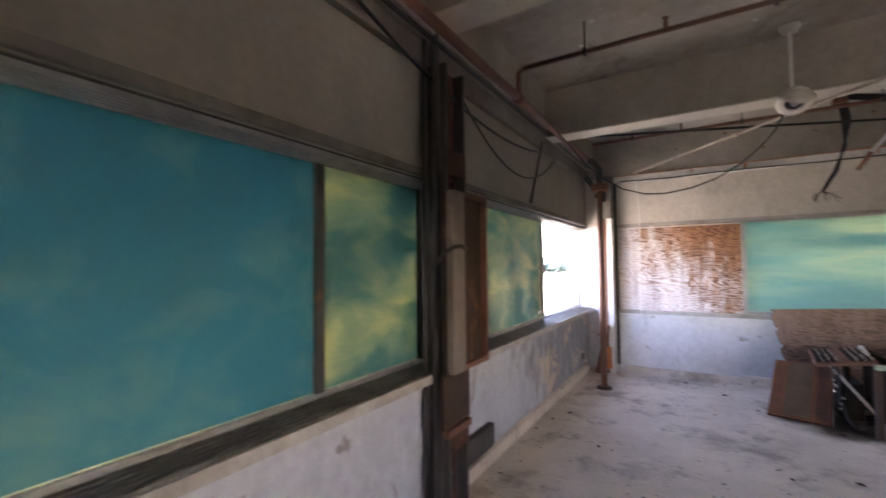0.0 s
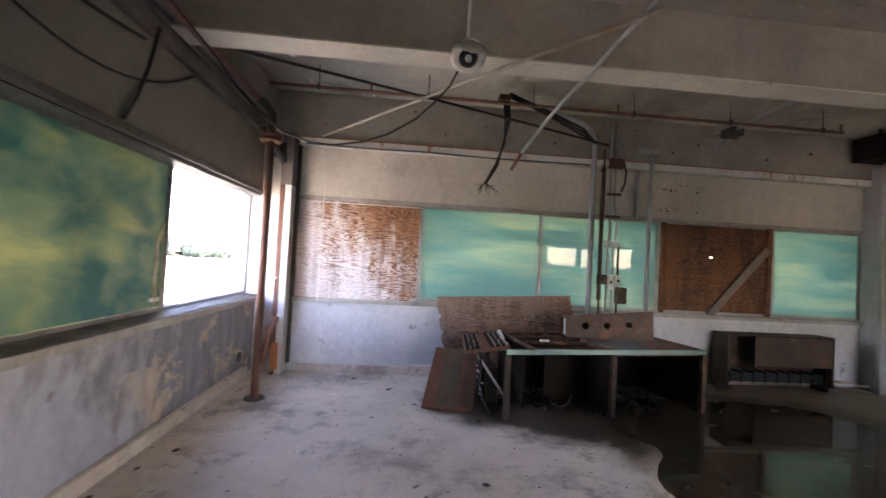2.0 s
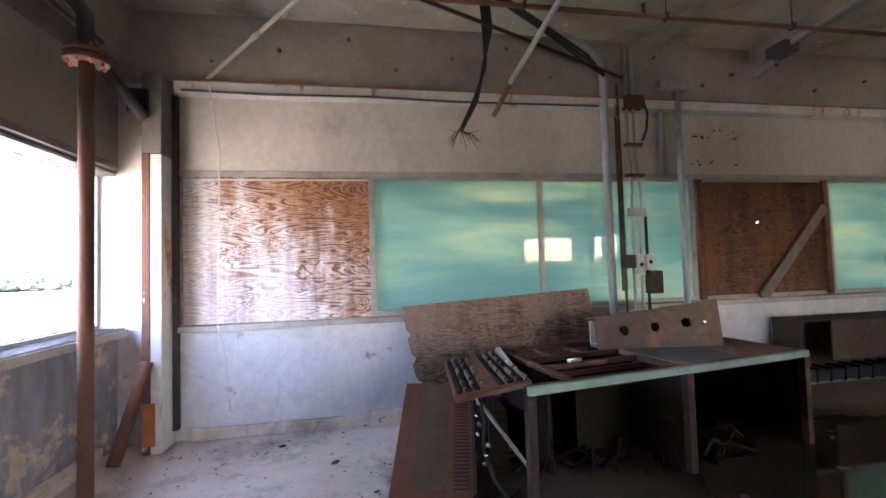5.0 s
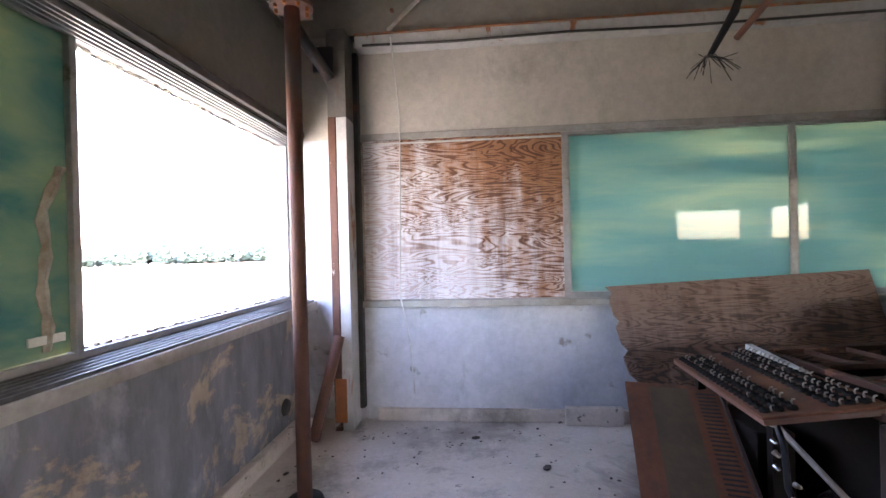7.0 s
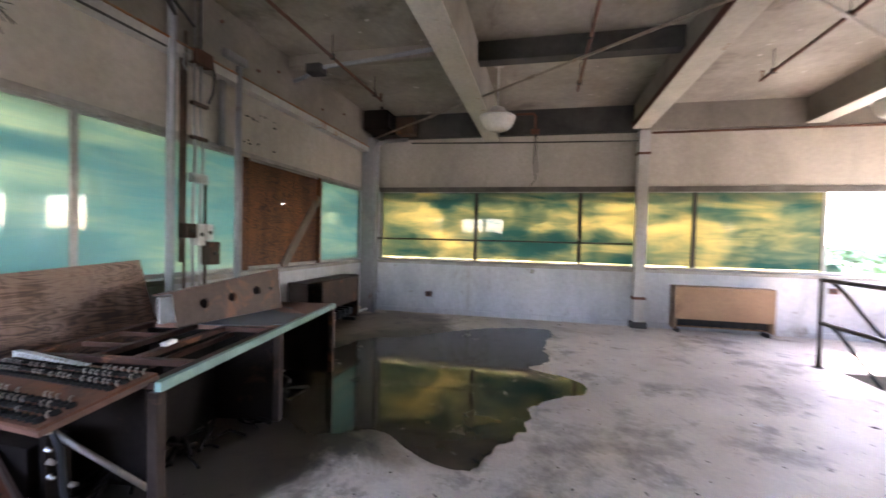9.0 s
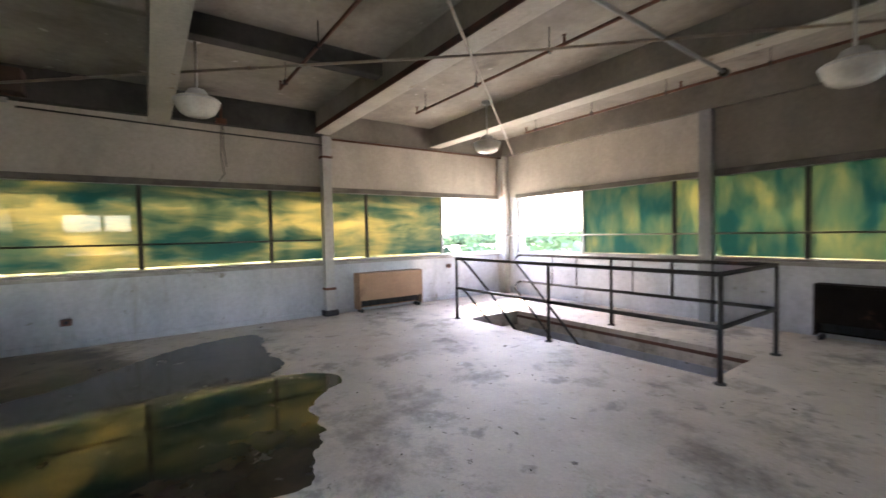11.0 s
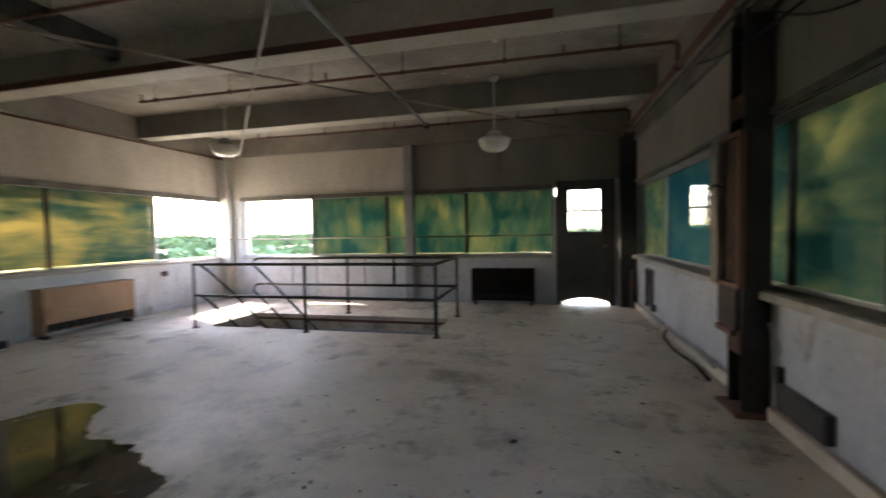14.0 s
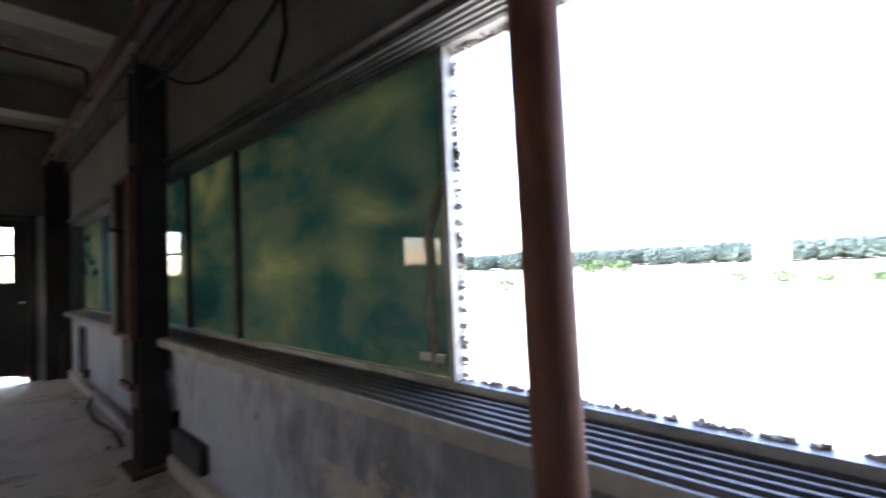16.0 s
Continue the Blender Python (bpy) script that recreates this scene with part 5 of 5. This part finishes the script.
tagged(part("conduit", pipe([(-0.42, YN - 0.135, 2.66), (0.2, YN - 0.135, 2.648), (1.0, YN - 0.135, 2.66), (1.7, YN - 0.135, 2.645), (3.0, YN - 0.135, 2.655)], 0.009, 6), M["dark_col"]), "thin dark conduit along a beam", "conduit", "conduits")
random.seed(11)
for k in range(14):
    x = -0.2 + 0.47 * k + random.uniform(-0.1, 0.1)
    tagged(part("bolt", pipe([(x, YN - 0.10, 2.90 + 0.12 * (k % 3)), (x, YN - 0.125, 2.90 + 0.12 * (k % 3))], 0.014, 6), M["rust"]), "rusted bolt head on a beam", "bolt", "beam bolts")

# north-east corner
conduit([(6.80, 7.06, 0), (6.80, 7.06, 2.66), (6.81, 7.03, 2.76), (6.84, 6.92, 2.82), (6.86, 6.55, 2.84)], 0.03, "grey_col", "grey conduit bending in the corner")
uh = thing("unit_heater", "dark unit heater hung in the corner under the ceiling", "heater")
part("casing", blocks(((6.45, 6.75, 2.92), (6.85, 7.15, 3.22)), bevel=0.02), M["dark"], uh)
part("grille", blocks(((6.50, 6.735, 2.96), (6.80, 6.748, 3.18))), M["black"], uh)
part("side_box", blocks(((6.70, 6.40, 2.90), (6.92, 6.70, 3.16)), bevel=0.012), M["brown"], uh, "rusted open box")
for x in (6.50, 6.78):
    part("strap", blocks(((x, 6.85, 3.22), (x + 0.03, 6.88, CEIL))), M["dark_col"], uh)
conduit([(6.94, 6.5, 2.80), (6.95, 4.6, 2.76), (6.94, 3.05, 2.74)], 0.011, "dark_col", "thin dark conduit sagging along the wall")
conduit([(XE - 0.13, 2.86, 2.86), (XE - 0.13, 1.0, 2.87), (XE - 0.13, -0.85, 2.88)], 0.016, "rust", "rusted pipe along the top of the wall")
hk = thing("pipe_bracket", "rusted pipe bracket with dangling wires", "bracket")
part("pipe", pipe([(6.62, 4.80, 3.10), (6.62, 4.55, 3.10), (6.62, 4.52, 3.07), (6.62, 4.52, 2.86)], 0.018), M["rust"], hk)
part("box", blocks(((6.57, 4.46, 2.80), (6.67, 4.58, 2.87)), bevel=0.008), M["rust"], hk)
part("wire", pipe([(6.62, 4.52, 2.80), (6.66, 4.53, 2.4), (6.64, 4.50, 2.15), (6.66, 4.56, 2.06)], 0.006, 6), M["black"], hk)
part("wire", pipe([(6.62, 4.50, 2.80), (6.61, 4.50, 2.5), (6.65, 4.47, 2.25)], 0.006, 6), M["black"], hk)

# cables
bc = thing("cable_bundle", "bundle of black cables hanging with frayed ends", "cable")
part("junction_box", blocks(((1.68, 6.45, 3.07), (1.80, 6.55, 3.13)), bevel=0.012), M["rust"], bc, "rusted ceiling box")
for k in range(4):
    w = 0.018 * k
    part("cable", pipe([(1.74 + w, 6.50, 3.08), (1.77 + w, 6.56, 2.90), (1.80 - w * 0.3, 6.64, 2.68), (1.72 + w * 0.5, 6.70, 2.45), (1.62 + w * 0.2, 6.74, 2.24)], 0.011, 7), M["black"], bc)
random.seed(5)
bm = bmesh.new()
for k in range(22):
    w, e = random.uniform(0, 6.28), random.uniform(0.06, 0.16)
    tube(bm, [(1.62, 6.74, 2.25), (1.62 + 0.5 * e * math.cos(w), 6.74 + 0.5 * e * math.sin(w), 2.22), (1.62 + e * math.cos(w), 6.74 + e * math.sin(w), 2.22 + random.uniform(-0.10, 0.02))], 0.0022, 4)
part("frayed_wires", bm, M["black"], bc)
for k in range(3):
    part("cable", pipe([(1.80, 6.50, 3.16 - 0.02 * k), (2.3, 6.80, 3.13 - 0.025 * k), (2.85, 7.10, 3.06 - 0.04 * k), (3.05, YC - 0.04, 2.92)], 0.012, 7), M["black"], bc)
for a, b, d, r in (((-0.62, 5.35, 2.84), (3.20, 7.15, 2.90), -0.01, 0.013), ((-0.80, 2.2, 2.80), (-0.82, 4.9, 2.62), 0.16, 0.011), ((-0.84, 3.3, 2.74), (-0.84, 5.6, 2.72), 0.42, 0.008)):
    tagged(part("cable", pipe(sag(a, b, d), r, 8), M["black"]), "black cable slung below the ceiling", "cable", "loose cables")
tagged(part("cable", pipe([(-0.80, 5.0, 2.75), (-0.86, 5.02, 2.5), (-0.89, 4.98, 2.3), (-0.88, 4.86, 2.12)], 0.012, 7), M["black"]), "black cable hanging on the wall", "cable", "loose cables")
LC = [(1.14 - 1.74 * u, 4.92 + 0.58 * u, z) for u, z in ((0.02, 2.66), (0.06, 2.52), (0.11, 2.42), (0.18, 2.31), (0.28, 2.215), (0.38, 2.165), (0.5, 2.145), (0.6, 2.165), (0.72, 2.245), (0.84, 2.40), (0.95, 2.60))]
tagged(part("cable", pipe(LC + [(-0.60, 5.32, 2.74), (-0.64, 4.6, 2.84), (-0.66, 3.6, 2.86)], 0.0065, 8), M["black"]), "black cable slung from the wall to a lamp", "cable", "loose cables")
tagged(part("cord", pipe([(-0.22, YN - 0.145, 2.70), (-0.21, YN - 0.135, 2.60), (-0.19, YN - 0.03, 2.2), (-0.20, YN - 0.025, 1.6), (-0.215, YN - 0.03, 1.0), (-0.21, YN - 0.055, 0.9), (-0.16, YN - 0.02, 0.6), (-0.125, YN - 0.04, 0.2)], 0.006, 6), M["white_cord"]),
       "thin white cord hanging down the wall", "cord")

# small wall fittings
for m, lab in ((pose(XE, 0.49, 0.66), "small rusted outlet box on the wall"), (pose(XE, 6.2, 0.32), "small dark outlet on the wall")):
    ob = thing("outlet_box", lab, "outlet", "wall outlets", m)
    part("box", blocks(((-0.03, -0.055, -0.04), (0, 0.055, 0.04)), bevel=0.006), M["rust"], ob)
    part("socket", blocks(((-0.034, -0.02, -0.02), (-0.0302, 0.02, 0.02))), M["black"], ob)
random.seed(21)
bm = bmesh.new()
for k in range(16):
    x, z = random.uniform(3.95, 4.55), random.choice((2.18, 2.2, 2.40, 2.44, 2.5))
    tube(bm, [(x, YN + 0.002, z + random.uniform(-0.02, 0.02)), (x, YN - 0.003, z)], random.uniform(0.006, 0.016), 7)
tagged(part("anchor_holes", bm, M["black"]), "old anchor holes in the wall", "hole", kind="stuff")

# flakes of paint and dirt on the floor
random.seed(3)
bm = bmesh.new()
for k in range(640):
    x, y = random.uniform(XW + 0.15, XE - 0.2), random.uniform(YS + 0.2, YN - 0.15)
    if k < 50:
        x, y = random.gauss(0.2, 0.4), random.gauss(7.0, 0.2)
    if k > 560:
        y, x = random.uniform(0.5, 6.8), XW + 0.08 + abs(random.gauss(0, 0.08))
    if HX0 - 0.05 < x < HX1 + 0.05 and HY0 - 0.05 < y < HY1 + 0.05 or not (XW + 0.06 < x < XE - 0.05 and YS < y < YN - 0.04):
        continue
    r = random.uniform(0.003, 0.008) if random.random() < 0.9 else random.uniform(0.010, 0.022)
    g = bmesh.ops.create_icosphere(bm, subdivisions=1, radius=r)["verts"]
    w = random.uniform(0, 3.14)
    for v in g:
        q = Vector((v.co.x * 1.6, v.co.y, v.co.z * 0.35 + r * 0.3))
        v.co = Vector((x + q.x * math.cos(w) - q.y * math.sin(w), y + q.x * math.sin(w) + q.y * math.cos(w), q.z))
tagged(part("floor_debris", bm, M["soil"]), "scattered dark flakes and dirt on the floor", "debris", kind="stuff")

tagged(part("paper_scrap", blob([(3.62, 2.86), (3.68, 2.84), (3.70, 2.88), (3.64, 2.90)], 0.006, 4), M["white_cord"]), "small white paper scrap on the floor", "scrap")

# torn film strip and tape on the near sliding pane
tp = thing("peeling_tape", "strip of peeling tape and film on a window pane", "tape")
bm = bmesh.new()
prev = None
for k in range(17):
    z = 0.93 + 0.62 * k / 16
    y = 5.60 + (0.008 * math.sin(k * 0.9) if k < 12 else 0.016 * (k - 12))
    w = 0.014 + 0.004 * (k % 3)
    row = [bm.verts.new((GW + 0.012, y - w, z)), bm.verts.new((GW + 0.02, y, z)), bm.verts.new((GW + 0.012, y + w, z))]
    if prev:
        bm.faces.new((prev[0], prev[1], row[1], row[0]))
        bm.faces.new((prev[1], prev[2], row[2], row[1]))
    prev = row
ext = bmesh.ops.extrude_face_region(bm, geom=list(bm.faces))
for e in ext["geom"]:
    if isinstance(e, bmesh.types.BMVert):
        e.co.x -= 0.004
bmesh.ops.recalc_face_normals(bm, faces=list(bm.faces))
part("strip", bm, M["putty"], tp)
part("strip", blocks(((GW + 0.008, 5.54, 0.955), (GW + 0.016, 5.66, 0.985)), bevel=0.003), M["white_cord"], tp)

def sliver(corners, depth):
    """A thin solid piece with the given outline, thickened towards the room."""
    bm = bmesh.new()
    bm.faces.new([bm.verts.new(q) for q in corners])
    ext = bmesh.ops.extrude_face_region(bm, geom=list(bm.faces))
    for e in ext["geom"]:
        if isinstance(e, bmesh.types.BMVert):
            e.co += Vector(depth)
    bmesh.ops.recalc_face_normals(bm, faces=list(bm.faces))
    return bm


tagged(part("film_scrap", sliver([(GE - 0.03, 0.56, 0.91), (GE - 0.03, 0.36, 0.91), (GE - 0.03, 0.47, 1.04), (GE - 0.03, 0.56, 1.02)], (-0.003, 0, 0)), M["pane_east"]),
       "torn scrap of green film in an open window bay", "film")

# ---- outside ----
M["field"] = surface("dry_pale_field", (0.56, 0.53, 0.45), (0.44, 0.43, 0.32), 0.02, 0.6, 0.95, stain=(0.16, 0.22, 0.08), stain_at=(0.56, 0.62), stain_scale=0.03)


def build_leaf(t, n, l, p):
    c = mix(t, ramp(t, noise_tex(t, coords(t), 0.25, 4), [(0.3, (0, 0, 0)), (0.7, (1, 1, 1))]), (0.035, 0.075, 0.03), (0.08, 0.135, 0.06))
    l.new(c, p.inputs["Base Color"])
    p.inputs["Roughness"].default_value = 0.8


M["leaf"] = material("summer_foliage", build_leaf)


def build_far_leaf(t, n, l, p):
    # aerial haze put into the leaf colour, paler and bluer than near foliage
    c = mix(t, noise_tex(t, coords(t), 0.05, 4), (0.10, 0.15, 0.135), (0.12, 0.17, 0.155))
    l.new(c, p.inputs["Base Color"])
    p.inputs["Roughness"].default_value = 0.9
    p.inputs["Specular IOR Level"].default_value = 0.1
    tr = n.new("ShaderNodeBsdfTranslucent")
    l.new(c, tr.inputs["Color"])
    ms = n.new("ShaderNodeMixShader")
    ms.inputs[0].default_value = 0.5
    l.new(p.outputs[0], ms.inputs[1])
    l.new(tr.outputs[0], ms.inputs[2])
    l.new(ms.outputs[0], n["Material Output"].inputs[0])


M["hazy_leaf"] = material("haze_tinted_foliage", build_far_leaf)
structure("ground", blocks(((-2500, -2500, -9.2), (2500, 2500, -9.0))), M["field"], "pale dry open ground far below the windows", "ground")


def crowns(rng, spots, dense=1.0):
    """Leafy masses: many tilted leaf quads scattered over lumpy crowns."""
    vt, fc = [], []
    for x, y, r, h in spots:
        for k in range(int((90 + 8 * r) * dense)):
            d = Vector((rng.gauss(0, 1), rng.gauss(0, 1), rng.gauss(0, 1))).normalized() * rng.uniform(0.55, 1.0)
            c = Vector((x + d.x * r, y + d.y * r, -9 + h * 0.55 + d.z * h * 0.45))
            s = rng.uniform(0.10, 0.22) * r
            u = Vector((rng.gauss(0, 1), rng.gauss(0, 1), rng.gauss(0, 1))).normalized()
            w = u.orthogonal().normalized()
            b = len(vt)
            vt += [tuple(c + s * u), tuple(c + s * w), tuple(c - s * u), tuple(c - s * w)]
            fc.append((b, b + 1, b + 2, b + 3))
    me = bpy.data.meshes.new("woods")
    me.from_pydata(vt, [], fc)
    me.materials.append(M["leaf"])
    return me


rng = random.Random(8)
far = []
for k in range(560):
    w = -0.75 * math.pi + 1.2 * math.pi * k / 560 + rng.uniform(-0.01, 0.01)
    d = rng.uniform(330, 400)
    far.append((3 + d * math.cos(w), 3 + d * math.sin(w), rng.uniform(6, 10), rng.uniform(9, 12)))
tagged(new("woods", crowns(rng, far)), "distant line of green woods", "woods", kind="stuff")
mid = []
for k in range(150):
    w = rng.uniform(-1.5, 0.5)
    d = rng.uniform(55, 130)
    mid.append((3 + d * math.cos(w), 3 + d * math.sin(w), rng.uniform(3, 5), rng.uniform(6, 9.5)))
tagged(new("woods", crowns(rng, mid)), "green treetops beyond the corner windows", "woods", kind="stuff")
bushes = [(-118, -70, 3.5, 5.0), (-280, -105, 9, 9), (-268, -120, 8, 8), (-285, -88, 8, 8), (-170, -12, 3, 3.4), (-172, 0, 4, 4.0), (-168, 10, 3, 3.2), (-175, 22, 3.5, 3.2),
          (-120, 40, 5, 1.2), (-112, 46, 6, 1.0), (-104, 50, 5, 1.0), (-60, 38, 3, 3.5), (-125, 82, 9, 4), (-140, 60, 8, 4)]
tagged(new("bushes", crowns(rng, bushes)), "scattered green bushes on open ground", "bush", kind="stuff")
far = []
for k in range(620):
    w = math.pi * (0.45 + 0.85 * k / 620) + rng.uniform(-0.01, 0.01)
    d = rng.uniform(470, 560)
    far.append((d * math.cos(w), d * math.sin(w), rng.uniform(9, 15), rng.uniform(17, 20)))
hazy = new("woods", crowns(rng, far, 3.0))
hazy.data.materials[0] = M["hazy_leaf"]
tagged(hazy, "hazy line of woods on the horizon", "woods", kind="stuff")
hs = thing("water_tower", "white tower block far across open ground", "building")
part("wall", blocks(((-308, -17, -9.0), (-294, -1, 5.5))), M["white_metal"], hs)
part("roof", blocks(((-309, -18, 5.5), (-293, 0, 6.2))), M["conduit"], hs)
